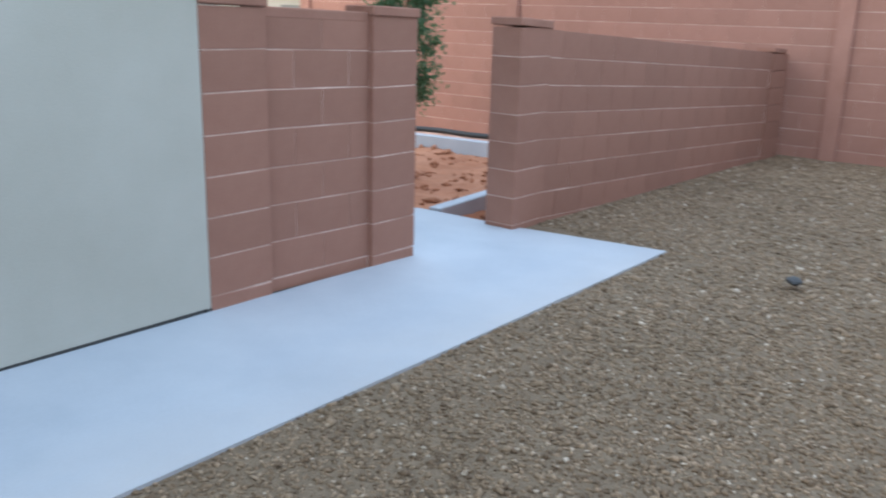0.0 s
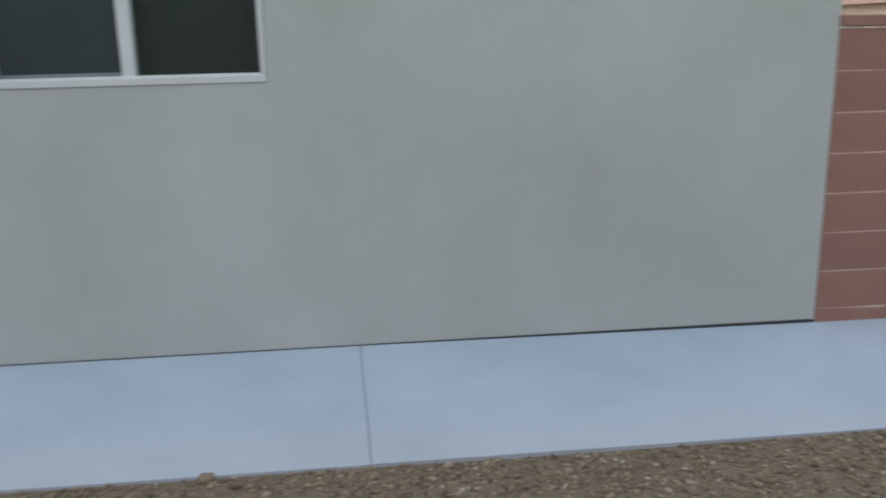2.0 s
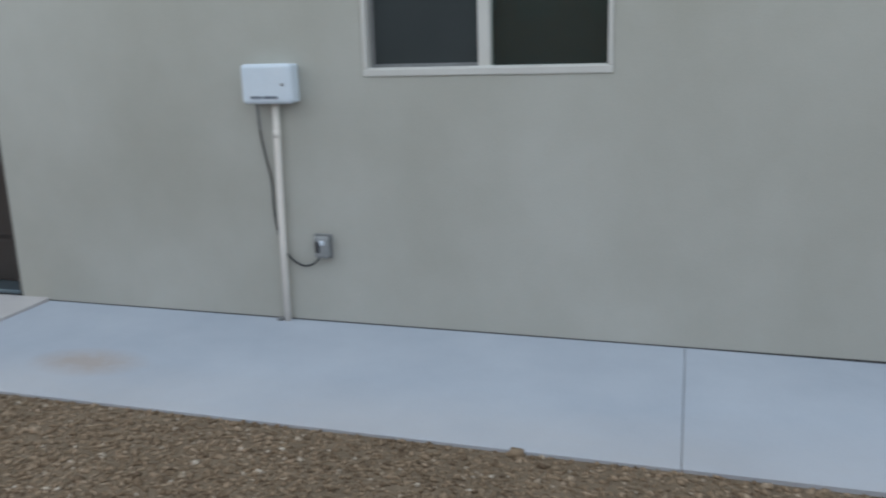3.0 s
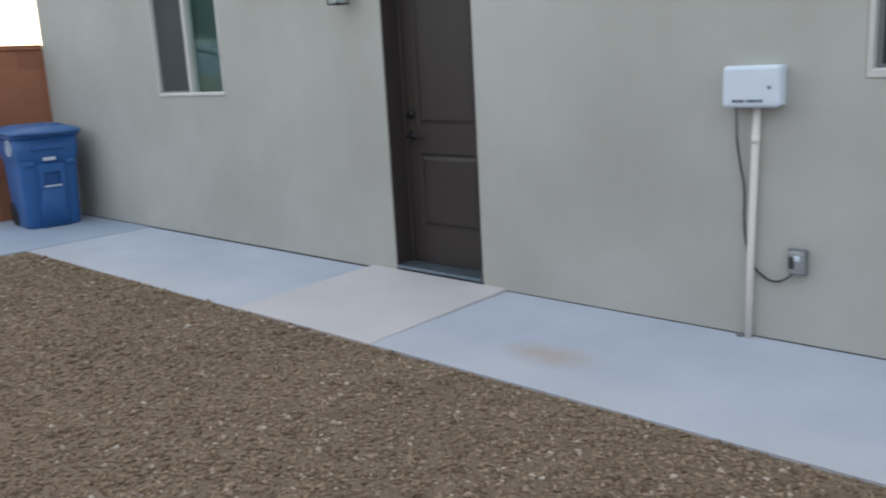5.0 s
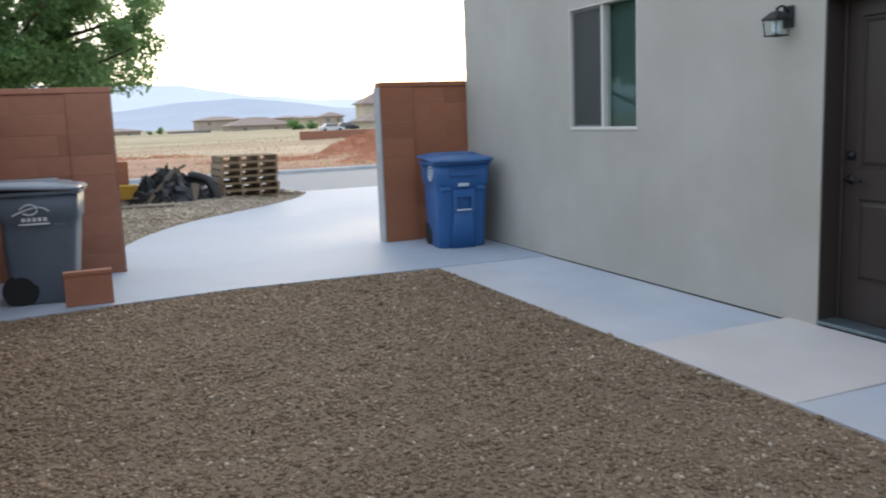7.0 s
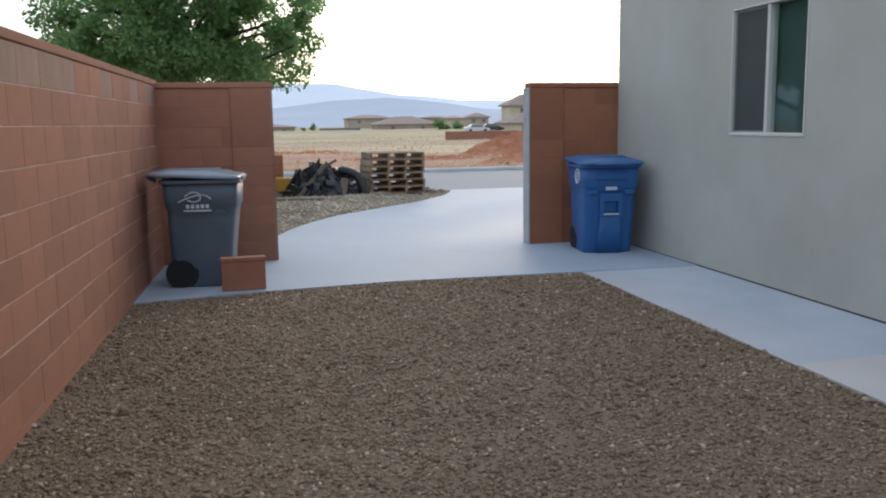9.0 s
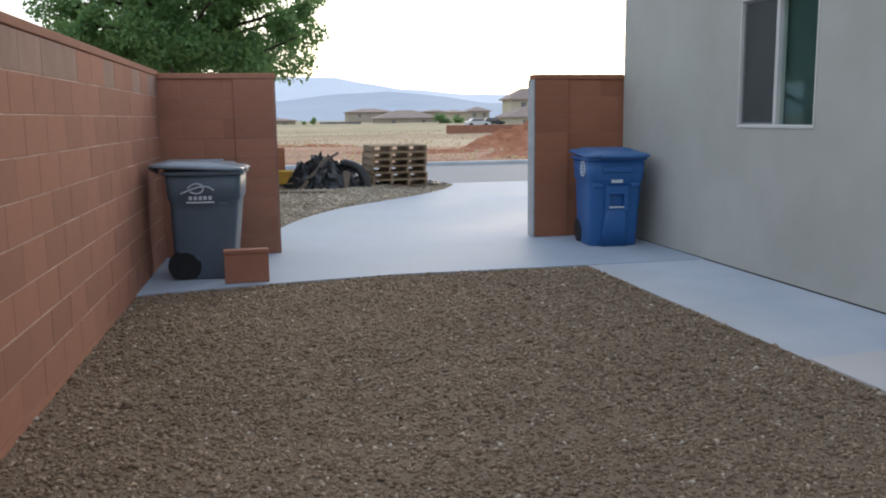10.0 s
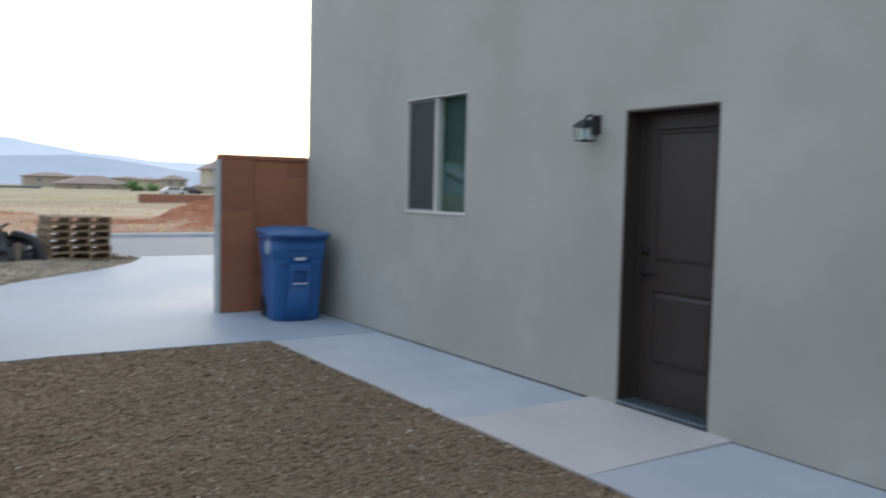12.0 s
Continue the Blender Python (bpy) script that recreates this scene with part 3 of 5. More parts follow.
tagged(part("pavement", prism(drive, -0.12, -0.0015), concrete_drive), "broad pale concrete driveway curving to the street", "pavement", kind="structure")
tagged(part("kerb", box(-21.15, -20.9, -60, 60, -0.14, 0.0, 0.02, 2), concrete), "pale concrete gutter along the near side of the street", "kerb", kind="structure")


# ---- ground ----
def grid_sheet(x0, x1, y0, y1, nx, ny, height):
    xs, ys = np.linspace(x0, x1, nx), np.linspace(y0, y1, ny)
    verts = [(float(x), float(y), height(float(x), float(y))) for y in ys for x in xs]
    faces = [(j * nx + i, j * nx + i + 1, (j + 1) * nx + i + 1, (j + 1) * nx + i) for j in range(ny - 1) for i in range(nx - 1)]
    me = bpy.data.meshes.new("sheet")
    me.from_pydata(verts, [], faces)
    me.update()
    return me


def sheet(name, me, mat, label, category, kind="structure", smooth=True):
    me.name = name
    me.materials.append(mat)
    if smooth:
        me.polygons.foreach_set("use_smooth", [True] * len(me.polygons))
    return tagged(new(name, me), label, category, kind=kind)


def yard_height(x, y):
    return -0.014 + fall(min(x, 3.0)) - 0.012 * max(0.0, x - 3.0) + 0.006 * noise.noise(Vector((x * 1.3, y * 1.3, 0)))


sheet("ground", grid_sheet(-10.8, 8.7, -6.4, 0.3, 118, 42, yard_height), gravel_base, "bed of brown and tan crushed gravel in the yard", "gravel")


def front_yard():
    """Gravel beside the driveway: rows run out from the driveway's edge."""
    verts, faces, n = [], [], 40
    for p in left:
        for k in range(n):
            y = p.y + 0.01 - 10.0 * (k / (n - 1)) ** 1.6
            d = min(1.0, (p.y - y) / 1.3) * min(1.0, max(0.0, (-p.x - 12.5) / 4.0))
            verts.append((p.x, y, -0.012 + 0.11 * d + 0.02 * d * noise.noise(Vector((p.x * 1.5, y * 1.5, 3)))))
    for i in range(len(left) - 1):
        for k in range(n - 1):
            a = i * n + k
            faces.append((a, a + n, a + n + 1, a + 1))
    me = bpy.data.meshes.new("sheet")
    me.from_pydata(verts, [], faces)
    me.update()
    return me


sheet("ground", front_yard(), gravel_pale, "grey-tan gravel front yard beside the driveway", "gravel")


def dirt_height(x, y):
    hollow = 0.14 * math.exp(-((x - 3.25) / 0.5) ** 2 - ((y - 0.55) / 0.28) ** 2)
    return fall(x) - 0.07 - hollow - 0.045 * max(0.0, x - 2.6) + 0.07 * noise.noise(Vector((x * 1.7, y * 1.7, 7))) + 0.04 * noise.noise(Vector((x * 5, y * 5, 1)))


sheet("ground", grid_sheet(0.1, 9.0, 0.28, 9.0, 90, 90, dirt_height), dirt_red, "loose orange-red bare soil behind the gate", "soil")


def land_height(x, y):
    z = -0.2
    if x < -29:
        d = -x - 29
        z = -0.12 + 0.0003 * max(0.0, d - 8) + 0.10 * noise.noise(Vector((x * 0.25, y * 0.25, 2))) + 0.18 * noise.noise(Vector((x * 0.05, y * 0.05, 5)))
    return z


sheet("ground", grid_sheet(-330, -29.05, -260, 330, 240, 240, land_height), dry_field, "dry open field of straw grass and reddish earth", "field")
sheet("ground", grid_sheet(-2600, 2600, -2600, 2600, 5, 5, lambda x, y: -1.2), dry_field, "wide dry desert plain", "plain")
tagged(part("road", box(-28.85, -21.15, -80, 80, -0.3, -0.045), asphalt), "grey asphalt residential street", "road", kind="structure")
tagged(part("kerb", box(-29.05, -28.85, -80, 80, -0.3, 0.06, 0.03, 2), concrete_kerb), "pale concrete kerb on the far side of the street", "kerb", kind="structure")


# ---- block walls ----
BL, BH = 0.4064, 0.2032
block_meshes = {}


def block_mesh(length, depth, height, mat, gap_x=0.001, gap_z=0.0031):
    key = (round(length, 3), round(depth, 3), round(height, 3), mat.name)
    if key not in block_meshes:
        bm = box(-length / 2 + gap_x, length / 2 - gap_x, 0.0, depth, gap_z, height - gap_z, 0.002)
        me = bpy.data.meshes.new("block")
        bm.to_mesh(me)
        bm.free()
        me.materials.append(mat)
        block_meshes[key] = me
    return block_meshes[key]


def panel(parent, x0, x1, y, depth, courses, mat, z0=0.0, limit=10 ** 9, bond=True, rng=random.Random(4), part_name="block", slope=0.0, faded=None):
    """Courses of blocks in running bond in the parent's frame: one object a block."""
    made, rest = 0, []
    jobs = []
    for c in range(courses):
        start = x0 - (BL / 2 if (bond and c % 2) else 0.0)
        x = start
        while x < x1 - 0.01:
            a, e = max(x, x0), min(x + BL, x1)
            if e - a > 0.03:
                jobs.append((a, e, z0 + c * BH, c == courses - 1))
            x += BL
    jobs.sort(key=lambda j: j[0])
    for a, e, z, top in jobs:
        place = ((a + e) / 2, y + rng.uniform(-0.001, 0.001), z + rng.uniform(-0.001, 0.001) - slope * (a + e) / 2)
        me = block_mesh(round(e - a, 3), depth, BH, faded if faded and rng.random() < (0.55 if top else 0.0) else mat)
        if made < limit:
            ob = new(part_name, me)
            ob.parent = parent
            ob.location = place
            ob.rotation_euler.y = math.atan(slope) if bond else 0.0
            made += 1
        else:
            rest.append((me, place))
    if rest:
        bm = bmesh.new()
        for me, place in rest:
            n = len(bm.verts)
            bm.from_mesh(me)
            bm.verts.ensure_lookup_table()
            for v in bm.verts[n:]:
                v.co += Vector(place)
        tagged(part("blocks", bm, mat, parent), kind="stuff")


def leaning(bm, slope):
    for v in bm.verts:
        v.co.z -= slope * v.co.x
    return bm


def core(parent, x0, x1, y0, y1, z1, mat, slope=0.0):
    part("mortar", leaning(box(x0, x1, y0, y1, -0.25, z1), slope), mat, parent, "pale mortar bedding")


def cap(parent, x0, x1, y0, y1, z, mat, slope=0.0):
    part("cap", leaning(box(x0, x1, y0, y1, z, z + 0.055, 0.006), slope), mat, parent, "flat coping block")


# gate stub beside the house corner
K1 = 0.024
w = thing("wall_1", 0.001, 0.010, 0.0, 0, "short red-brown concrete block wall with two capped pilasters", "wall", kind="structure")
core(w, 0.39, 1.18, 0.0245, 0.17, 7.35 * BH, mortar, K1)
core(w, 0.012, 0.39, -0.0095, 0.18, 7.3 * BH, mortar, K1)
core(w, 1.18, 1.542, -0.0095, 0.18, 7.3 * BH, mortar, K1)
panel(w, 0.0, 0.40, -0.012, 0.205, 7, block_gate, 0.065, bond=False, slope=K1)
panel(w, 0.40, 1.17, 0.022, 0.15, 7, block_gate, 0.065, slope=K1)
panel(w, 1.17, 1.556, -0.012, 0.205, 7, block_gate, 0.065, bond=False, slope=K1)
for a, e, y in ((0.0, 0.40, -0.012), (0.403, 1.167, 0.022), (1.17, 1.556, -0.012)):
    part("block", leaning(box(a + 0.003, e - 0.003, y, y + 0.19, -0.1, 0.061, 0.004), K1), block_gate, w)
cap(w, -0.0, 0.405, -0.028, 0.21, 0.068 + 7 * BH, block_gate, K1)
cap(w, 1.16, 1.565, -0.028, 0.21, 0.068 + 7 * BH - 0.012, block_gate, K1)
cap(w, 0.406, 1.158, 0.02, 0.19, 0.068 + 7 * BH - 0.05, block_gate, K1)

# low wall beyond the gate
K2 = 0.052
w = thing("wall_2", 2.655, -0.008, fall(2.64), 0.3, "low red-brown concrete block wall with a capped end pillar", "wall", kind="structure")
core(w, 0.003, 0.385, 0.0025, 0.24, 7.1 * BH, mortar, K2)
core(w, 0.39, 5.31, 0.0225, 0.17, 7.15 * BH, mortar, K2)
panel(w, 0.0, 0.40, 0.0, 0.25, 8, block_gate, -0.165, bond=False, slope=K2)
panel(w, 0.40, 5.3, 0.02, 0.16, 8, block_gate, -0.165, slope=K2)
panel(w, 5.3, 5.85, 0.0, 0.19, 8, block_gate, -0.165, bond=False, slope=K2)
cap(w, -0.01, 0.41, -0.012, 0.262, 8 * BH - 0.163, block_gate, K2)
cap(w, 5.3, 5.72, -0.012, 0.21, 8 * BH - 0.163, block_gate, K2)

# tall wall closing the lot
w = thing("wall_3", 8.62, 9.0, -0.42, -90, "tall terracotta block boundary wall with projecting pilasters", "wall", kind="structure")
core(w, 0.0, 4.9, 0.0025, 0.18, 10.9 * BH, mortar)
core(w, 4.9, 15.5, 0.0025, 0.18, 11.9 * BH, mortar)
panel(w, 0.0, 4.9, 0.0, 0.17, 11, block_far, 0.0, limit=150)
panel(w, 4.9, 15.5, 0.0, 0.17, 12, block_far, 0.0, limit=145)
for px, n in ((0.1, 11), (4.7, 12), (9.45, 12), (14.1, 12)):
    part("pilaster", box(px, px + 0.2, -0.05, -0.002, -0.2, n * BH + 0.02, 0.006), block_far, w)
    cap(w, px - 0.02, px + 0.22, -0.065, 0.2, n * BH + 0.022, block_far)

# long boundary wall along the yard
w = thing("wall_4", 8.6, -6.064, 0.03, 177.71, "long red-brown block boundary wall with faded top course", "wall", kind="structure")
core(w, 0.0, 21.1, 0.0025, 0.18, 9 * BH - 0.01, mortar)
far_end = 21.1
panel(w, 0.0, 8.55, 0.0, 0.19, 9, block_red, 0.0, limit=0)
panel(w, 8.55, far_end, 0.0, 0.19, 9, block_red, 0.0, limit=300, faded=block_faded)
part("base_course", box(0.0, far_end, -0.001, 0.19, -0.3, 0.002), block_red, w, "half-buried lowest block course")
part("cap", box(0.0, far_end, -0.004, 0.2, 9 * BH + 0.003, 9 * BH + 0.058, 0.006), block_red, w, "flat red-brown coping course")

# driveway stub by the house
w = thing("wall_5", -12.65, -1.092, 0.0, 90, "short orange-brown block wall stub with a grey unfinished end", "wall", kind="structure")
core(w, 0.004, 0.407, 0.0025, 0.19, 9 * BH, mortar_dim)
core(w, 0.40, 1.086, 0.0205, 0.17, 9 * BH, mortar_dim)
part("return_end", box(1.088, 1.3, 0.016, 0.19, 0.0, 9 * BH + 0.05), block_orange, w)
panel(w, 0.0, 0.41, 0.0, 0.2, 9, block_orange, -0.0, bond=False)
panel(w, 0.41, 1.09, 0.018, 0.16, 9, block_orange, -0.0)
part("cap", box(-0.004, 1.09, -0.004, 0.204, 9 * BH + 0.002, 9 * BH + 0.058, 0.006), block_orange, w)
part("end_plate", box(-0.024, -0.003, -0.002, 0.196, 0.0, 9 * BH, 0.004), block_cut, w, "rough grey unfinished wall end")

# driveway stub by the boundary wall
w = thing("wall_6", -12.33, -5.398, 0.0, 90, "short red-brown block wall stub with an end pilaster", "wall", kind="structure")
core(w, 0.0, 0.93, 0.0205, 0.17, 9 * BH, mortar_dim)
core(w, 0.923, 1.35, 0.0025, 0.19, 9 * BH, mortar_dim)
panel(w, 0.0, 0.92, 0.018, 0.16, 9, block_red, 0.0)
panel(w, 0.92, 1.354, 0.0, 0.2, 9, block_red, 0.0, bond=False)
part("cap", box(0.0, 1.358, -0.004, 0.204, 9 * BH + 0.002, 9 * BH + 0.058, 0.006), block_red, w)


# ---- things by the house wall ----
def timer_box():
    t = thing("control_box", -4.59, 0.0, 1.178, 0, "white plastic sprinkler control box fixed to the stucco wall", "control box")
    body = part("body", box(0.012, 0.273, -0.075, -0.001, 0.004, 0.196, 0.012, 3), plastic_white, t, smooth=False)
    cover = part("cover", box(0.0, 0.285, -0.118, -0.072, 0.0, 0.20, 0.022, 4), plastic_white, t, "white hinged cover")
    part("latch", box(0.228, 0.243, -0.124, -0.117, 0.088, 0.104, 0.003), grey_plastic, cover, "small grey lock")
    x = 0.055
    for wd in (0.012, 0.009, 0.014, 0.010, 0.011, 0.016, 0.009, 0.012, 0.010):
        part("lettering", box(x, x + wd, -0.1195, -0.1175, 0.026, 0.040), ink, cover, "dark blue lettering bar")
        x += wd + (0.012 if abs(x - 0.105) < 0.012 else 0.005)
    return t


timer_box()

t = thing("conduit", -4.462, -0.03, 0.0, 0, "white plastic pipe running down the wall to the slab", "pipe")
part("pipe", tube([(-0.004, 0, -0.02), (0.0, 0, 0.5), (0.011, 0.0, 1.0), (0.016, 0, 1.19)], 0.0185, 14), pvc, t, smooth=True)
part("coupling", tube([(0.011, 0, 1.0), (0.012, 0, 1.04)], 0.0205, 14), pvc, t, smooth=True)
part("base_stub", tube([(-0.045, 0.0, -0.004), (-0.045, 0.0, 0.012)], 0.022, 12), grey_plastic, t, "grey capped stub")

t = thing("power_cable", -4.5, -0.015, 1.18, 0, "black power cable hanging from box to outlet", "cable")
part("cord", tube(smooth_line([(-0.045, -0.035, 0.01), (-0.05, -0.012, -0.14), (-0.034, -0.006, -0.27), (-0.008, -0.004, -0.41), (-0.006, -0.004, -0.56), (0.006, -0.002, -0.68), (0.04, 0.006, -0.80), (0.12, 0.0, -0.862), (0.19, -0.012, -0.86), (0.245, -0.02, -0.82), (0.265, -0.03, -0.775)], 6), 0.0055, 8), cable_black, t, smooth=True)
part("wrapped_section", tube(smooth_line([(-0.045, -0.035, 0.012), (-0.049, -0.014, -0.11), (-0.05, -0.012, -0.14)], 5), 0.0075, 8), grey_plastic, t, "grey sleeve")

t = thing("outdoor_outlet", -4.24, 0.0, 0.425, 0, "grey weatherproof outlet with a smoky bubble cover", "outlet")
part("base_plate", box(-0.04, 0.055, -0.018, -0.001, -0.065, 0.065, 0.004), grey_plastic, t)
part("cover", box(-0.03, 0.052, -0.062, -0.018, -0.058, 0.06, 0.016, 3), clear_cover, t, "smoky bubble cover")
part("plug", box(-0.022, 0.01, -0.066, -0.02, -0.03, 0.035, 0.006), cable_black, t, "black plug")
part("receptacle", box(0.004, 0.034, -0.0665, -0.05, 0.012, 0.04, 0.005), plastic_white, t)


def wall_lantern():
    t = thing("wall_lantern", -7.405, 0.0, 2.0, 0, "black metal wall lantern with clear glass panes, unlit", "lamp")
    plate = box(-0.055, 0.055, -0.022, -0.001, -0.06, 0.10, 0.012, 3)
    part("back_plate", plate, black_metal, t)
    part("arm", tube(smooth_line([(0, -0.02, 0.05), (0, -0.06, 0.095), (0, -0.11, 0.085), (0, -0.125, 0.05)], 5), 0.009, 8), black_metal, t, smooth=True)
    cy = -0.125
    b = bmesh.new()
    rings = []
    for r, z in ((0.012, 0.062), (0.03, 0.052), (0.062, 0.022), (0.075, 0.006), (0.075, -0.004)):
        rings.append([b.verts.new((r * sx, cy + r * sy, z)) for sx, sy in ((-1, -1), (1, -1), (1, 1), (-1, 1))])
    for r0, r1 in zip(rings, rings[1:]):
        for k in range(4):
            b.faces.new((r0[k], r0[(k + 1) % 4], r1[(k + 1) % 4], r1[k]))
    b.faces.new(rings[0])
    b.faces.new(rings[-1])
    bmesh.ops.recalc_face_normals(b, faces=b.faces[:])
    part("roof", b, black_metal, t)
    part("finial", tube([(0, cy, 0.06), (0, cy, 0.085)], 0.008, 8), black_metal, t)
    for sx in (-1, 1):
        for sy in (-1, 1):
            part("post", tube([(0.066 * sx, cy + 0.066 * sy, 0.0), (0.056 * sx, cy + 0.056 * sy, -0.115)], 0.005, 6), black_metal, t)
    bm = box(-0.062, 0.062, cy - 0.062, cy - 0.052, -0.122, -0.112)
    box(-0.062, 0.062, cy + 0.052, cy + 0.062, -0.122, -0.112, bm=bm)
    box(-0.062, -0.052, cy - 0.052, cy + 0.052, -0.1215, -0.1125, bm=bm)
    box(0.052, 0.062, cy - 0.052, cy + 0.052, -0.1215, -0.1125, bm=bm)
    part("base_ring", bm, black_metal, t)
    for a in range(4):
        b = bmesh.new()
        m = Matrix.Rotation(a * math.pi / 2, 4, "Z")
        vs = [b.verts.new(Vector((0, cy, 0)) + (m @ Vector(c))) for c in ((-0.06, -0.062, -0.002), (0.06, -0.062, -0.002), (0.052, -0.054, -0.113), (-0.052, -0.054, -0.113))]
        b.faces.new(vs)
        pane = part("pane", b, lamp_glass, t, "clear glass pane")
        pane.visible_shadow = False
    part("bulb", tube(smooth_line([(0, cy, -0.01), (0, cy, -0.045), (0, cy, -0.06), (0, cy, -0.10)], 3), 0.034, 12), plastic_white, t, "white unlit bulb", True)
    t.scale = (0.88, 0.88, 0.88)
    return t


wall_lantern()


# ---- bins ----
def rounded_ring(b, w, d, cx, cy, z, r, n=4):
    vs = []
    for (sx, sy), a0 in (((1, 1), 0), ((-1, 1), 90), ((-1, -1), 180), ((1, -1), 270)):
        for k in range(n + 1):
            a = radians(a0 + 90 * k / n)
            vs.append(b.verts.new((cx + sx * (w / 2 - r) + r * math.cos(a), cy + sy * (d / 2 - r) + r * math.sin(a), z)))
    return vs


def loft(rings, cap_low=True, cap_high=True, b=None):
    n = len(rings[0])
    for r0, r1 in zip(rings, rings[1:]):
        for k in range(n):
            b.faces.new((r0[k], r0[(k + 1) % n], r1[(k + 1) % n], r1[k]))
    if cap_low:
        b.faces.new(rings[0][::-1])
    if cap_high:
        b.faces.new(rings[-1])
    bmesh.ops.recalc_face_normals(b, faces=b.faces[:])
    return b


def wheeled_bin(x, y, rz, mat, lid_mat, label, style):
    """Front faces -y in its own frame; wheels and handle at +y."""
    t = thing("wheeled_bin", x, y, 0.0, rz, label, "bin", "wheeled bins by the driveway")
    b = bmesh.new()
    blue = style == "blue"
    W, D = (0.585, 0.66) if blue else (0.58, 0.68)
    back = 0.0 if blue else -0.07
    thin = 1.0 if blue else 0.95
    prof = [(0.0, 0.90, 0.76, 0.03), (0.02, 0.925, 0.79, 0.03), (0.30, 0.96, 0.85, 0.02), (0.62, 0.995, 0.915, 0.005), (0.70, 1.005, 0.93, 0.0), (0.725, 1.055, 0.985, 0.0), (0.80, 1.065, 1.0, 0.0), (0.955, 1.09, 1.03, 0.0)]
    prof = [(z, fw, fd * thin, oy + back) for z, fw, fd, oy in prof]
    rings = [rounded_ring(b, W * fw, D * fd, 0, oy, z, 0.07) for z, fw, fd, oy in prof]
    loft(rings, True, True, b)
    body = part("body", b, mat, t, smooth=True)
    # rim and lid
    b = bmesh.new()
    rings = [rounded_ring(b, W * 1.14, D * 1.07 * thin, 0, back, 0.935, 0.075), rounded_ring(b, W * 1.17, D * 1.10 * thin, 0, back, 0.94, 0.08), rounded_ring(b, W * 1.17, D * 1.10 * thin, 0, back, 0.968, 0.08)]
    loft(rings, True, True, b)
    part("rim", b, mat, body, smooth=False)
    b = bmesh.new()
    rings = []
    for z, k, r in ((0.970, 1.22, 0.085), (0.985, 1.23, 0.09), (1.000, 1.19, 0.09), (1.010, 0.98, 0.10), (1.026, 0.90, 0.12), (1.034, 0.55, 0.1)):
        rings.append(rounded_ring(b, W * k, D * (k - 0.04), 0, -0.012 if blue else -0.02, z, r))
    for ring in rings:
        for v in ring:
            v.co.z += 0.035 * max(0.0, (v.co.y + D / 2) / D)
    loft(rings, True, True, b)
    lid = part("lid", b, lid_mat, t, "domed lid, closed", True)
    for k in range(3):
        part("lid_rib", box(-0.20 + 0.155 * k, -0.11 + 0.155 * k, -D * 0.30, D * 0.34, 1.02, 1.046 + 0.004 * k, 0.008, 2), lid_mat, lid)
    for sx in (-0.16, 0.16):
        part("hinge", tube([(sx - 0.04, D * 0.57, 1.0), (sx + 0.04, D * 0.57, 1.0)], 0.02, 10), lid_mat, lid, smooth=True)
    part("lid_lip", box(-0.2, 0.2, -D * 0.635 - 0.01, -D * 0.58, 0.965, 0.99, 0.008, 2), lid_mat, lid)
    # handle and wheels at the back
    hy = D * 0.54 + back * 0.8
    h = tube([(-0.24, hy, 0.955), (-0.24, hy + 0.05, 0.985), (0.24, hy + 0.05, 0.985), (0.24, hy, 0.955)], 0.016, 8)
    part("handle", h, mat, t, smooth=True)
    wy = D * 0.31 if blue else 0.125
    for sx in (-1, 1):
        wh = part("wheel", tube([(sx * W * 0.36, wy, 0.125), (sx * W * 0.478, wy, 0.125)], 0.125, 24), rubber, t, "black rubber wheel")
        part("hub", tube([(sx * W * 0.47, wy, 0.125), (sx * W * 0.49, wy, 0.125)], 0.05, 16), rubber, wh)
        # Black plate on the uncut body stands in for the recess's shade.
        arch = bmesh.new()
        ring0 = [arch.verts.new((sx * W * 0.425, wy + 0.145 * math.cos(a), 0.125 + 0.145 * math.sin(a))) for a in np.linspace(-0.9, math.pi + 0.9, 20)]
        ring1 = [arch.verts.new((sx * W * 0.472, v.co.y, v.co.z)) for v in ring0]
        arch.faces.new(ring1 if sx > 0 else ring1[::-1])
        for k in range(19):
            arch.faces.new((ring0[k], ring0[k + 1], ring1[k + 1], ring1[k]))
        bmesh.ops.recalc_face_normals(arch, faces=arch.faces[:])
        part("wheel_arch", arch, rubber, body, "black plate painted as the shaded wheel recess")
    part("axle", tube([(-W * 0.42, wy, 0.125), (W * 0.42, wy, 0.125)], 0.012, 8), black_metal, t)
    if blue:
        f = -D * 0.5
        part("front_ledge", box(-0.165, 0.165, f - 0.028, f + 0.05, 0.805, 0.875, 0.014, 2), mat, body)
        surround = wall_with_holes(-0.125, 0.125, 0.405, 0.66, f - 0.002, f + 0.05, [(-0.08, 0.08, 0.435, 0.585)])
        part("grip_surround", surround, mat, body)
        part("grip_hood", box(-0.085, 0.085, f - 0.012, f + 0.02, 0.572, 0.592, 0.006), mat, body)
        part("lift_bar", box(-0.085, 0.085, f - 0.012, f + 0.03, 0.425, 0.441, 0.005), decal_white, t, "pale lift bar")
        lower = bmesh.new()
        rings = [rounded_ring(lower, 0.30, 0.10, 0, f + 0.105, 0.0, 0.03), rounded_ring(lower, 0.27, 0.10, 0, f + 0.08, 0.2, 0.03), rounded_ring(lower, 0.23, 0.10, 0, f + 0.052, 0.40, 0.03), rounded_ring(lower, 0.20, 0.06, 0, f + 0.06, 0.43, 0.02)]
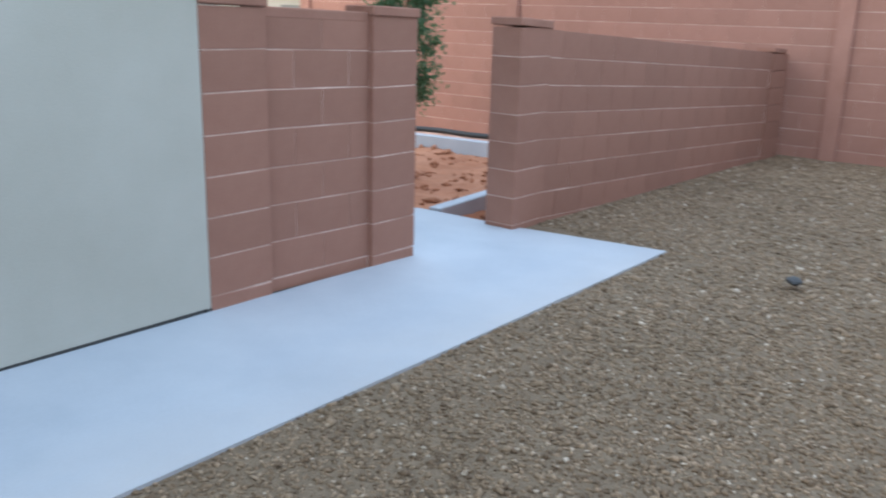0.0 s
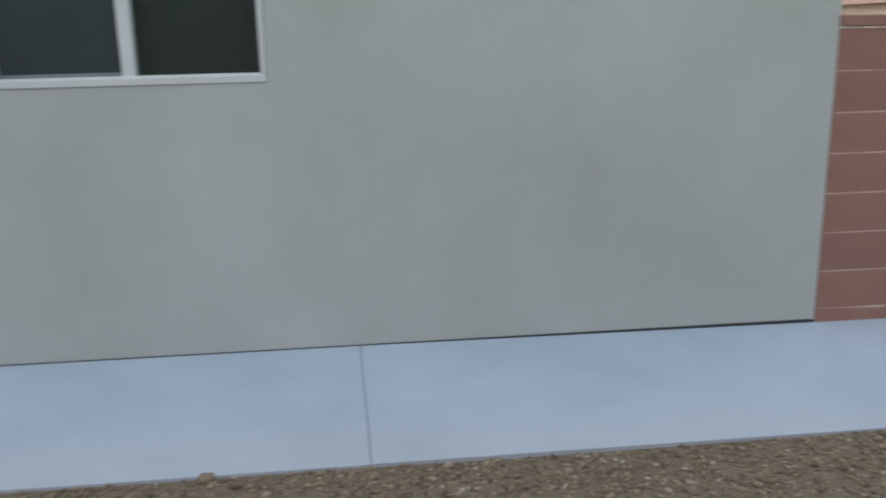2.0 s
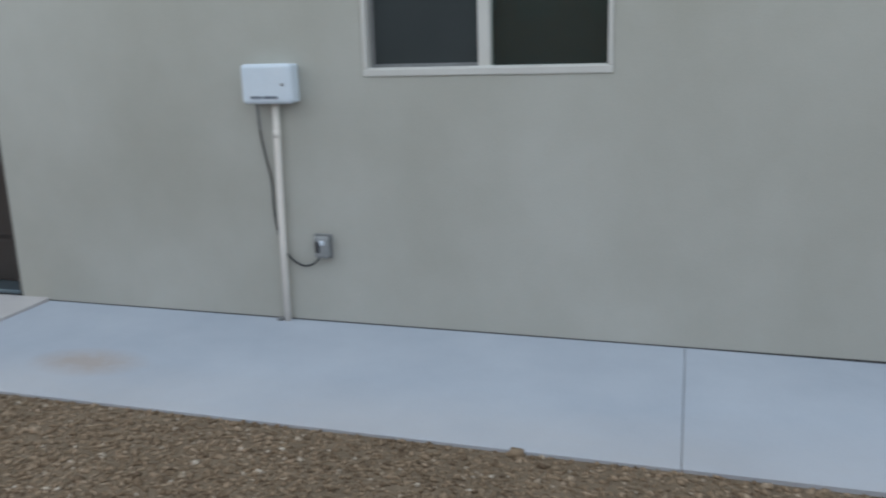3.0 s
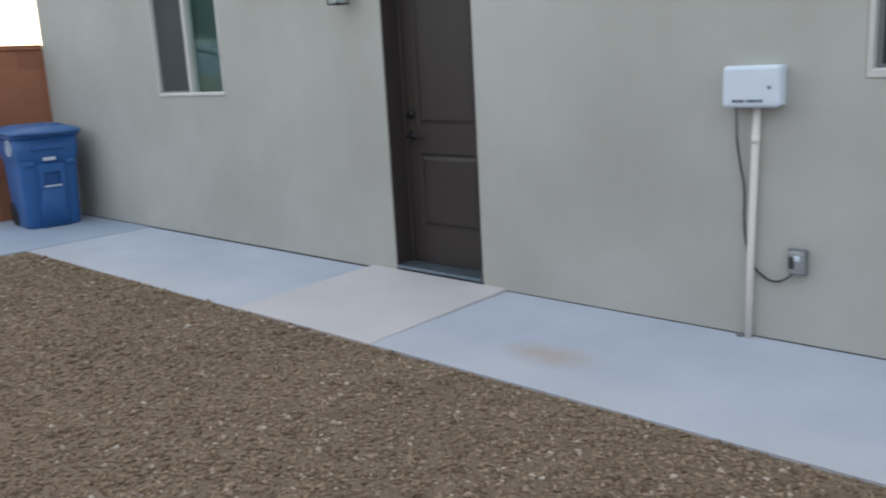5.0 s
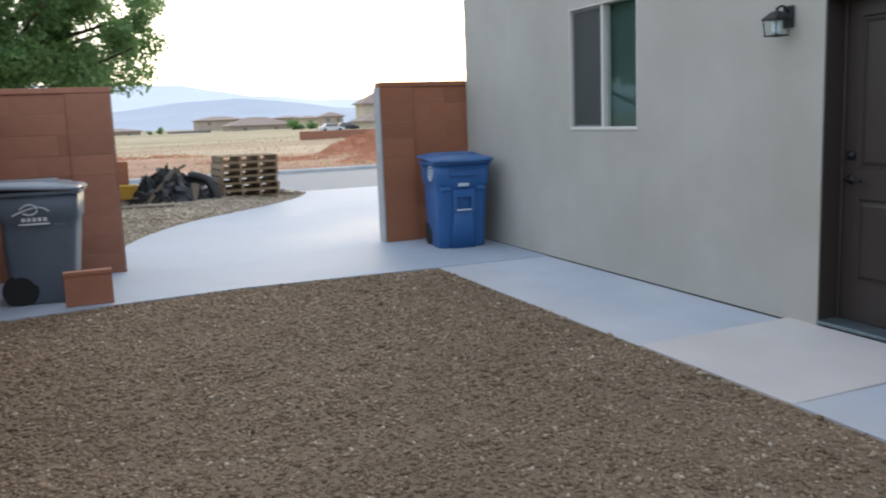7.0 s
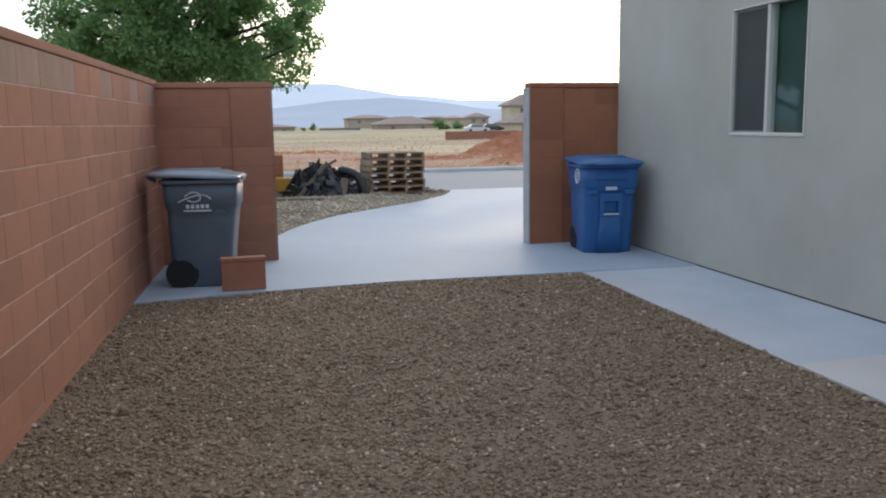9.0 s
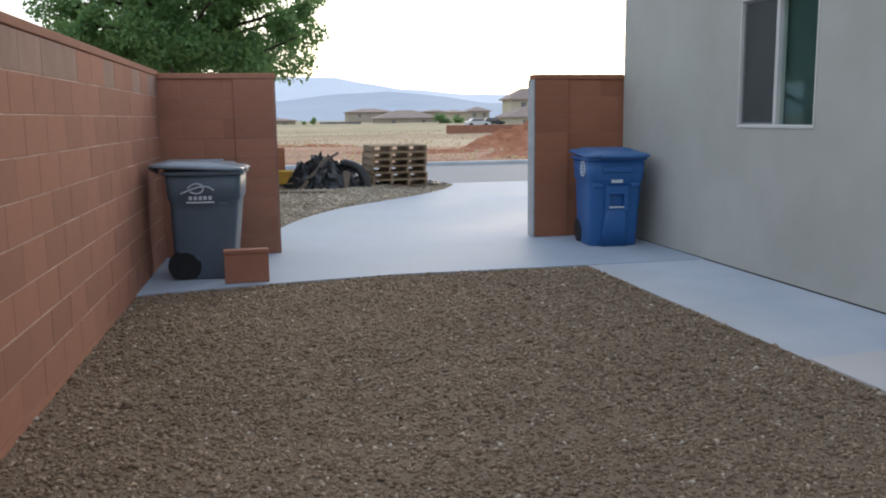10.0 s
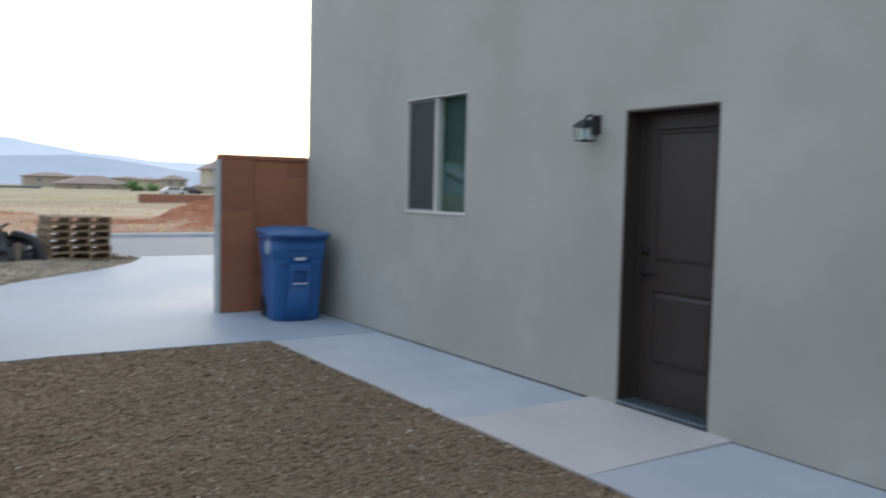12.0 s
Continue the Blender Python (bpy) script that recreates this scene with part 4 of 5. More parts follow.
        part("lower_panel", loft(rings, True, True, lower), mat, body, smooth=True)
        part("sticker", box(-0.062, 0.062, f - 0.004, f + 0.01, 0.695, 0.73, 0.002), decal_white, t, "pale sticker bar")
        for sx in (-1, 1):
            part("side_ledge", box(sx * 0.205 - 0.055, sx * 0.205 + 0.055, f - 0.002, f + 0.09, 0.645, 0.70, 0.014, 2), mat, body)
        dx = -W * 0.548
        ring = [(dx, -0.13 + 0.078 * math.cos(a), 0.84 + 0.078 * math.sin(a)) for a in np.linspace(0, 2 * math.pi, 25)]
        part("round_decal", tube(ring, 0.0095, 6, False), decal_white, t, "round pale ring decal", True)
        for k, half in enumerate((0.035, 0.05, 0.04)):
            z0 = 0.80 + 0.032 * k
            part("decal_bar", box(dx - 0.006, dx + 0.012, -0.13 - half, -0.13 + half, z0, z0 + 0.016, 0.001), decal_white, t, "pale decal bar")
    else:
        sx = W * 0.5
        xs = -sx - 0.032
        part("decal_band", box(xs - 0.004, xs + 0.004, -0.165, 0.075, 0.69, 0.705, 0.001), decal_white, t, "white lettering bar")
        for k in range(5):
            y0 = -0.145 + 0.042 * k
            part("decal_letter", box(xs - 0.005, xs + 0.003, y0, y0 + 0.03, 0.718, 0.752, 0.001), decal_white, t, "white lettering bar")
        part("decal_swoosh", tube(smooth_line([(xs, 0.12, 0.775), (xs, 0.05, 0.805), (xs, -0.05, 0.835), (xs, -0.12, 0.83), (xs, -0.165, 0.80)], 6), 0.007, 6), decal_white, t, "white curved mark")
        part("decal_swoosh", tube(smooth_line([(xs, 0.06, 0.825), (xs, 0.0, 0.86), (xs, -0.06, 0.85), (xs, -0.07, 0.80), (xs, -0.02, 0.775), (xs, 0.04, 0.79)], 6), 0.007, 6), decal_white, t, "white curved mark")
        part("side_ledge", box(-W * 0.505, -W * 0.46, -D * 0.42, -D * 0.28, 0.655, 0.70, 0.012, 2), mat, body)
    return t


wheeled_bin(-11.97, -0.475, 84, bin_blue, bin_blue_lid, "blue plastic wheeled bin with closed lid beside the wall stub", "blue")
wheeled_bin(-11.22, -4.80, 175, bin_grey, bin_grey_lid, "dark grey plastic wheeled bin with white mark, in the corner", "grey")

t = thing("loose_block", -10.72, -4.41, 0.0, 92, "loose red-brown concrete block standing on the driveway", "block")
part("block", box(-0.19, 0.19, -0.05, 0.05, 0.0, 0.255, 0.004), block_red, t)
part("cap", box(-0.195, 0.195, -0.056, 0.056, 0.2555, 0.292, 0.005), block_red, t, "thin coping piece")

# ---- street side ----
def pallet(parent_xy, z, rz, grp):
    t = thing("pallet", parent_xy[0], parent_xy[1], z, rz, "weathered brown wooden pallet in a stack on gravel", "pallet", grp)
    L, Wd = 1.02, 1.10
    for k in range(7):
        x = -L / 2 + k * (L - 0.09) / 6
        part("top_board", box(x, x + 0.09, -Wd / 2, Wd / 2, 0.112, 0.130, 0.003), pallet_wood, t)
    for k in range(4):
        y = -Wd / 2 + k * (Wd - 0.045) / 3
        part("stringer", box(-L / 2, L / 2, y, y + 0.045, 0.0185, 0.1115, 0.003), pallet_wood, t)
    for k in range(4):
        x = -L / 2 + k * (L - 0.10) / 3
        part("bottom_board", box(x, x + 0.10, -Wd / 2, Wd / 2, 0.0, 0.018, 0.003), pallet_wood, t)
    return t


stack_rng = random.Random(8)
base = pallet((-20.33, -1.47), 0.075, 4, "pallets in the stack")
for k in range(1, 6):
    copy_thing(base, pose(-20.33 + stack_rng.uniform(-0.03, 0.03), -1.47 + stack_rng.uniform(-0.025, 0.025), 0.075 + 0.1335 * k, 0, 0, 4 + stack_rng.uniform(-2, 2)))


def heap():
    """A crumpled black tarpaulin over debris."""
    t = thing("debris_heap", -20.1, -2.92, 0.05, 0, "heap of crumpled black plastic sheeting with grey boards", "debris heap")
    b = bmesh.new()
    nu, nv = 56, 40
    grid = {}
    for i in range(nu):
        for j in range(nv):
            u, v = i / (nu - 1) * 2 - 1, j / (nv - 1) * 2 - 1
            r = math.sqrt(u * u + v * v)
            h = max(0.0, 1 - r ** 1.8)
            p = Vector((u * 3, v * 3, 1.3))
            ridge = 1 - abs(noise.noise(p * 1.1)) * 2
            fold = 1 - abs(noise.noise(p * 2.6 + Vector((2, 7, 0)))) * 2
            z = h ** 0.8 * (0.30 + 0.26 * ridge + 0.20 * fold + 0.12 * noise.noise(p * 1.9) + 0.07 * noise.noise(p * 5.5))
            if h > 0:
                z = max(z, 0.02)
            grid[i, j] = b.verts.new((v * 0.8 + 0.13 * noise.noise(p * 3), u * 0.88 + 0.13 * noise.noise(p * 3.3 + Vector((4, 0, 0))), z - 0.03))
    for i in range(nu - 1):
        for j in range(nv - 1):
            b.faces.new((grid[i, j], grid[i + 1, j], grid[i + 1, j + 1], grid[i, j + 1]))
    part("sheeting", b, tarp_black, t, "crumpled black plastic")
    for (p, q, r) in (((0.5, -0.35, 0.15), (0.3, 0.05, 0.62), 0.045), ((0.62, -0.5, 0.02), (0.52, -0.2, 0.36), 0.05), ((0.68, 0.32, 0.0), (0.60, 0.40, 0.36), 0.075), ((0.3, -0.1, 0.5), (0.2, 0.28, 0.70), 0.03)):
        part("board", tube([p, q], r, 4), wood_grey, t, "grey weathered board")
    part("drain_pipe", tube(smooth_line([(0.35, 0.35, 0.52), (0.42, 0.62, 0.42), (0.48, 0.76, 0.18), (0.5, 0.8, -0.03)], 5), 0.085, 12), tarp_black, t, "black corrugated pipe", True)
    return t


heap()
t = thing("block_stack", -20.4, -3.86, 0.06, 3, "small stack of red-brown concrete blocks", "blocks")
for k in range(4):
    part("block", box(-0.2, 0.2, -0.2, 0.2, 0.2 * k + 0.002, 0.2 * k + 0.198, 0.005), block_orange, t)
t = thing("wheelbarrow", -19.5, -3.90, 0.10, 80, "small yellow wheelbarrow tray beside the debris", "wheelbarrow")
b = bmesh.new()
rings = [rounded_ring(b, 0.5, 0.36, 0, 0, 0.12, 0.06), rounded_ring(b, 0.72, 0.58, 0, 0, 0.34, 0.08), rounded_ring(b, 0.75, 0.61, 0, 0, 0.35, 0.08), rounded_ring(b, 0.70, 0.56, 0, 0, 0.345, 0.08), rounded_ring(b, 0.48, 0.34, 0, 0, 0.14, 0.06)]
part("tray", loft(rings, True, True, b), yellow_paint, t)
part("wheel", tube([(0.36, -0.04, 0.12), (0.36, 0.04, 0.12)], 0.12, 16), rubber, t)
for sy in (-0.2, 0.2):
    part("handle", tube([(0.36, sy * 0.3, 0.12), (-0.2, sy, 0.14), (-0.75, sy * 1.3, 0.3)], 0.018, 8), wood_grey, t)
    part("leg", tube([(-0.22, sy, 0.13), (-0.26, sy, -0.01)], 0.015, 6), black_metal, t)
t = thing("plank", -18.6, -3.62, 0.095, 80, "grey wooden plank lying on the gravel", "plank")
part("board", box(-0.6, 0.6, -0.07, 0.07, 0.0, 0.04, 0.004), wood_grey, t)


t = thing("plastic_scrap", -20.45, -0.66, 0.03, 20, "scrap of crumpled black plastic lying on the gravel", "scrap")
b = bmesh.new()
grid = {}
for i in range(14):
    for j in range(9):
        u, v = i / 13 * 2 - 1, j / 8 * 2 - 1
        q = Vector((u * 2, v * 2, 5.0))
        grid[i, j] = b.verts.new((v * 0.16 + 0.03 * noise.noise(q * 2), u * 0.34 + 0.03 * noise.noise(q * 3), 0.005 + max(0.0, 1 - u * u) * (0.05 + 0.08 * abs(noise.noise(q * 1.7)))))
for i in range(13):
    for j in range(8):
        b.faces.new((grid[i, j], grid[i + 1, j], grid[i + 1, j + 1], grid[i, j + 1]))
part("sheeting", b, tarp_black, t)


# ---- planting ----
def leaves(count, sampler, size, rng):
    """Many small folded leaves as one mesh."""
    verts, faces = [], []
    for _ in range(count):
        c = sampler(rng)
        s = size * rng.uniform(0.6, 1.3)
        rot = Euler((rng.uniform(-1.2, 1.2), rng.uniform(-1.2, 1.2), rng.uniform(0, 6.3))).to_matrix()
        n = len(verts)
        for p in ((-0.5, 0, 0), (0, -0.28, 0.06), (0.5, 0, 0), (0, 0.28, 0.06)):
            verts.append(tuple(c + rot @ (Vector(p) * s)))
        faces.append((n, n + 1, n + 2, n + 3))
    me = bpy.data.meshes.new("leaves")
    me.from_pydata(verts, [], faces)
    me.update()
    return me


def leafy(name, me, mat, parent, label=""):
    me.name = name
    me.materials.append(mat)
    ob = new(name, me)
    ob.parent = parent
    if label:
        ob["label"] = label
    return ob


def big_tree(x, y, rng):
    t = thing("tree", x, y, -0.02, 0, "leafy green shade tree standing behind the block wall", "tree")
    b = tube(smooth_line([(0, 0, 0), (0.05, 0.03, 0.8), (0.0, 0.08, 1.7), (0.06, 0.0, 2.5), (0.1, 0.05, 3.6)], 4), 0.17, 10, taper=0.07)
    part("trunk", b, bark, t, smooth=True)
    clumps = []
    for k in range(18):
        a = k * 2.399
        zz = 1.4 + 0.11 * k
        start = Vector((0.04, 0.04, zz))
        reach = 2.1 * (1 - 0.25 * (k / 18)) * rng.uniform(0.75, 1.1)
        end = start + Vector((math.cos(a) * reach, math.sin(a) * reach, rng.uniform(0.15, 1.0)))
        mid = (start + end) / 2 + Vector((0, 0, rng.uniform(-0.1, 0.35)))
        part("limb", tube(smooth_line([start, mid, end], 4), 0.05, 6, taper=0.012), bark, t, smooth=True)
        for s in (0.3, 0.45, 0.6, 0.75, 0.9, 1.0):
            c = start.lerp(end, s) + Vector((rng.uniform(-0.3, 0.3), rng.uniform(-0.3, 0.3), rng.uniform(-0.2, 0.4)))
            clumps.append((c, rng.uniform(0.2, 0.42)))
    for k in range(70):
        a, r = rng.uniform(0, 6.28), 1.9 * math.sqrt(rng.random())
        clumps.append((Vector((math.cos(a) * r, math.sin(a) * r, 2.0 + rng.uniform(-0.35, 2.6) * (1 - 0.2 * r))), rng.uniform(0.22, 0.5)))

    for k, (c, r) in enumerate(clumps):
        clumps[k] = (Vector((c.x, c.y, max(c.z, 2.05 + 0.5 * rng.random()))), r)

    def sample(g):
        c, r = clumps[g.randrange(len(clumps))]
        d = Vector((g.gauss(0, 1), g.gauss(0, 1), g.gauss(0, 1))).normalized() * r * g.random() ** 0.45
        d.z *= 0.75
        return c + d
    leafy("crown", leaves(62000, sample, 0.082, rng), leaf_green, t, "dense crown of small green leaves")
    return t


big_tree(-16.6, -5.32, random.Random(21))


def young_tree(x, y, z, rng):
    t = thing("young_tree", x, y, z, 0, "slim young tree planted in orange soil", "tree")
    part("trunk", tube(smooth_line([(0, 0, 0), (0.02, 0.0, 0.6), (0.0, 0.03, 1.2), (0.03, 0.0, 2.1)], 4), 0.022, 8, taper=0.008), bark, t, smooth=True)
    clumps = []
    for k in range(16):
        a, zz = k * 2.4, 0.75 + 0.1 * k
        end = Vector((math.cos(a) * 0.26, math.sin(a) * 0.26, zz + 0.16))
        part("twig", tube([(0.01, 0.01, zz), end], 0.007, 5, taper=0.003), bark, t)
        clumps.append((end, 0.17))
        clumps.append((end * 0.6 + Vector((0, 0, zz * 0.4)), 0.16))

    def sample(g):
        c, r = clumps[g.randrange(len(clumps))]
        return c + Vector((g.gauss(0, 1), g.gauss(0, 1), g.gauss(0, 1))) * r * 0.5
    leafy("crown", leaves(5200, sample, 0.06, rng), leaf_young, t, "narrow crown of small dark green leaves")
    return t


young_tree(4.57, 2.76, fall(4.6) - 0.16, random.Random(5))
t = thing("edging_kerb", 2.80, 0.86, fall(3) - 0.02, 6, "white-grey concrete edging laid across the soil", "edging")
part("kerb", box(0.0, 1.5, -0.06, 0.06, -0.3, 0.03, 0.012, 2), concrete, t)
t = thing("edging_kerb", 6.80, 4.6, -0.30, -84.2, "white-grey concrete edging before the boundary wall", "edging")
part("kerb", box(-1.5, 3.2, -0.07, 0.07, -0.12, 0.10, 0.012, 2), concrete, t)
t = thing("drain_pipe", 7.25, 4.9, -0.27, -80, "black plastic drip pipe lying along the edging", "pipe")
part("pipe", tube(smooth_line([(-0.6, 0, 0.05), (0.3, 0.05, 0.06), (0.9, 0.0, 0.05), (1.7, 0.04, 0.05)], 4), 0.04, 8), cable_black, t, smooth=True)

# ---- far neighbourhood ----
def far_house(x, y, z, rz, w, d, h, roof_h, wall_mat, label, windows=3, storeys=1):
    t = thing("house", x, y, z, rz, label, "house", "houses across the field")
    part("wall", box(-d / 2, d / 2, -w / 2, w / 2, -3.0, h), wall_mat, t)
    b = bmesh.new()
    o = 0.6
    lo = [b.verts.new(c) for c in ((-d / 2 - o, -w / 2 - o, h + 0.01), (d / 2 + o, -w / 2 - o, h + 0.01), (d / 2 + o, w / 2 + o, h + 0.01), (-d / 2 - o, w / 2 + o, h + 0.01))]
    e = [b.verts.new((v.co.x, v.co.y, h + 0.25)) for v in lo]
    rid = max(0.5, w / 2 - d / 2)
    top = [b.verts.new((0, -rid, h + roof_h)), b.verts.new((0, rid, h + roof_h))]
    b.faces.new(lo[::-1])
    for k in range(4):
        b.faces.new((lo[k], lo[(k + 1) % 4], e[(k + 1) % 4], e[k]))
    b.faces.new((e[0], e[1], top[0]))
    b.faces.new((e[1], e[2], top[1], top[0]))
    b.faces.new((e[2], e[3], top[1]))
    b.faces.new((e[3], e[0], top[0], top[1]))
    bmesh.ops.recalc_face_normals(b, faces=b.faces[:])
    part("roof", b, roof_tile, t, "brown tile hip roof")
    for s in range(storeys):
        for k in range(windows):
            yy = -w / 2 + (k + 0.5) * w / windows
            part("window", box(d / 2, d / 2 + 0.05, yy - 0.5, yy + 0.5, h - 1.5 - 2.5 * s, h - 0.45 - 2.5 * s), far_window, t)
    return t


TAN_HOUSE = "single-storey tan house with brown hip roof across the field"
far_house(-243, 39.1, -1.4, 0, 16.7, 12.0, 2.5, 2.35, house_tan, TAN_HOUSE, 2)
far_house(-303, 37.3, -1.4, 0, 15.5, 11.0, 4.6, 1.4, house_tan, "two-storey tan house with low brown roof across the field", 2, 2)
far_house(-283, 56.4, -1.4, 0, 8.3, 7.0, 4.4, 0.8, house_tan, "two-storey tan house wing with shallow roof across the field", 1, 2)
far_house(-223, 48.5, -1.4, 0, 4.2, 8.0, 3.8, 0.8, house_cream, "narrow bright cream house front across the field", 1)
far_house(-263, 65.4, -1.4, 0, 6.3, 6.0, 4.3, 1.5, house_tan, "tall tan house with steep brown roof across the field", 2)
far_house(-233, 2.5, -1.4, 0, 11.0, 9.0, 2.2, 0.95, house_tan, "low tan house with brown roof across the field", 2)
far_house(-173, 55.5, -0.5, 0, 16.0, 6.0, 5.1, 2.4, house_cream, "two-storey cream house with brown roof at the field's edge", 3, 2)
far_house(-165, 50.6, -1.2, 0, 12.0, 8.0, 2.3, 2.2, house_cream, "low cream garage wing with brown hip roof", 2)
far_house(-300, -24.0, -1.4, 0, 16.0, 10.0, 2.4, 1.5, house_tan, TAN_HOUSE, 3)
far_house(-285, -60.0, -1.4, 0, 18.0, 11.0, 2.6, 1.7, house_tan, TAN_HOUSE, 4)
far_house(17.5, 16.0, -0.3, 180, 15.0, 9.0, 2.3, 1.5, stucco, "pale neighbouring house behind the boundary wall", 4)

t = thing("boundary_wall", -80, 13.4, 0.0, 0, "low red-brown block wall across the field", "wall")
part("wall", box(-0.1, 0.1, 0.0, 7.5, -1.0, 0.66, 0.02), block_red, t)
t = thing("boundary_wall", -226, 14.0, 0.0, 0, "low dark block wall before the far houses", "wall")
part("wall", box(-0.1, 0.1, 0.0, 10.5, -1.0, 0.5, 0.02), far_window, t)


def far_car(x, y, z, rz, mat, label):
    t = thing("car", x, y, z, rz, label, "car", "parked cars across the field")
    b = bmesh.new()
    side = [(-2.2, 0.35), (2.2, 0.35), (2.25, 0.75), (1.3, 0.95), (0.7, 1.45), (-1.0, 1.48), (-1.7, 0.98), (-2.25, 0.9)]
    a = [b.verts.new((-0.85, u, v)) for u, v in side]
    c = [b.verts.new((0.85, u, v)) for u, v in side]
    b.faces.new(a)
    b.faces.new(c[::-1])
    for k in range(len(side)):
        b.faces.new((a[k], a[(k + 1) % 8], c[(k + 1) % 8], c[k]))
    bmesh.ops.recalc_face_normals(b, faces=b.faces[:])
    part("body", b, mat, t)
    part("window", box(0.852, 0.87, -1.2, 0.9, 0.98, 1.36), far_window, t)
    for yy in (-1.35, 1.35):
        for xx in (-0.75, 0.75):
            part("wheel", tube([(xx - 0.12, yy, 0.33), (xx + 0.12, yy, 0.33)], 0.33, 14), rubber, t)


far_car(-153, 36.0, -0.35, 0, car_white, "white car parked across the field")
far_car(-157, 39.9, -0.30, 0, car_dark, "dark car parked across the field")


def shrub(x, y, z, r, rng, label):
    t = thing("shrub", x, y, z, 0, label, "shrub", "shrubs across the field")
    part("stem", tube([(0, 0, -0.3), (0.1, 0, r), (0, 0.1, 1.6 * r)], 0.12 * r, 6, taper=0.03), bark, t)
    cl = [(Vector((rng.gauss(0, 0.4) * r, rng.gauss(0, 0.5) * r, r * rng.uniform(0.4, 1.7))), 0.5 * r) for _ in range(14)]

    def sample(g):
        c, q = cl[g.randrange(len(cl))]
        return c + Vector((g.gauss(0, 1), g.gauss(0, 1), g.gauss(0, 1))) * q * 0.5
    leafy("foliage", leaves(900, sample, 0.3 * r, rng), leaf_green, t)


shrub_rng = random.Random(11)
for x, y, z, r in ((-203, 10.6, 0.1, 0.75), (-203, 40.3, -0.5, 1.35), (-204, 42.2, -0.4, 0.8), (-203, 44.8, -0.5, 1.1), (-210, -30.0, 0.2, 1.2), (-204, 8.6, 0.1, 0.5)):
    shrub(x, y, z, r, shrub_rng, "round green shrub by the far houses")


def ridge(name, dist, profile, mat, label, rough, seed):
    """A mountain range round the west: profile gives the height along it."""
    b = bmesh.new()
    rows = []
    n = 220
    for k in range(n):
        y = -2400 + 4800 * k / (n - 1)
        h = np.interp(y, [p[0] for p in profile], [p[1] for p in profile])
        h += rough * (noise.noise(Vector((y * 0.004, seed, 0))) + 0.5 * noise.noise(Vector((y * 0.012, seed, 4))))
        x = -math.sqrt(max(dist * dist - (y * 0.6) ** 2, (dist * 0.3) ** 2))
        rows.append([b.verts.new((x + 120 * j + 30 * noise.noise(Vector((y * 0.006, j, seed))), y, -2 + h * f)) for j, f in enumerate((1.0, 0.72, 0.45, 0.2, 0.0))])
    for r0, r1 in zip(rows, rows[1:]):
        for j in range(4):
            b.faces.new((r0[j], r0[j + 1], r1[j + 1], r1[j]))
    bmesh.ops.recalc_face_normals(b, faces=b.faces[:])
    return tagged(part(name, b, mat, smooth=True), label, "mountains", kind="structure")


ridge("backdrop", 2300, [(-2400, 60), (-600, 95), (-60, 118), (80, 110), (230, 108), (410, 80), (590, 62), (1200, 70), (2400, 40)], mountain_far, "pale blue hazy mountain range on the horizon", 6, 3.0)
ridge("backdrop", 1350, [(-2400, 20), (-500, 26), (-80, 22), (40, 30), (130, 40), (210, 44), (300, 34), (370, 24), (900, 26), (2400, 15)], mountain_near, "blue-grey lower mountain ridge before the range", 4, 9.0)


def spoil(x, y, sx, sy, h, rng_seed, label):
    t = thing("spoil_heap", x, y, -0.1, 0, label, "earth heap", "earth heaps beyond the street")
    b = bmesh.new()
    g = {}
    n = 56
    for i in range(n):
        for j in range(n):
            u, v = i / (n - 1) * 2 - 1, j / (n - 1) * 2 - 1
            f = max(0.0, 1 - (u * u + v * v) ** 1.1)
            p = Vector((u * 2.5, v * 2.5, rng_seed))
            lump = 0.62 + 0.5 * noise.noise(p) + 0.45 * abs(noise.noise(p * 2.3)) + 0.28 * noise.noise(p * 5) + 0.16 * noise.noise(p * 11)
            g[i, j] = b.verts.new((u * sx + 0.1 * noise.noise(p * 6), v * sy + 0.1 * noise.noise(p * 7), f * h * lump - 0.15))
    for i in range(n - 1):
        for j in range(n - 1):
            b.faces.new((g[i, j], g[i + 1, j], g[i + 1, j + 1], g[i, j + 1]))
    bmesh.ops.recalc_face_normals(b, faces=b.faces[:])
    part("earth", b, dirt_red, t)


spoil(-44.5, 10.9, 3.6, 5.4, 1.35, 2.0, "heap of orange-red excavated earth beyond the street")
spoil(-36.5, 8.6, 3.0, 4.2, 0.55, 4.0, "spread of orange-red earth before the larger heap")
spoil(-48.0, -3.5, 3.0, 6.5, 0.45, 6.0, "low bank of reddish earth beyond the street")
spoil(-41.0, 3.0, 1.6, 4.5, 0.28, 8.0, "low bank of reddish earth beyond the street")
spoil(-52.0, -22.0, 4.0, 9.0, 0.6, 11.0, "low bank of reddish earth beyond the street")

tuft_rng = random.Random(31)


def tuft_place(g):
    x = -33.0 - 70.0 * g.random() ** 1.5
    y = g.uniform(-18.0, 26.0) * (-x / 45.0)
    return Vector((x, y, land_height(x, y) + 0.08))


me = leaves(3400, tuft_place, 0.2, tuft_rng)
me.name = "dry_grass"
me.materials.append(straw)
tagged(new("dry_grass", me), "scattered tufts of dry straw grass in the field", "grass", kind="stuff")

t = thing("rock", 2.69, -2.04, -0.05, 25, "small black stone lying on the gravel", "stone")
b = bmesh.new()
bmesh.ops.create_icosphere(b, subdivisions=2, radius=0.06)
for v in b.verts:
    v.co = Vector((v.co.x * 1.2, v.co.y * 0.8, v.co.z * 0.4)) * (1 + 0.25 * noise.noise(v.co * 20)) + Vector((0, 0, 0.035))
part("stone", b, cable_black, t)


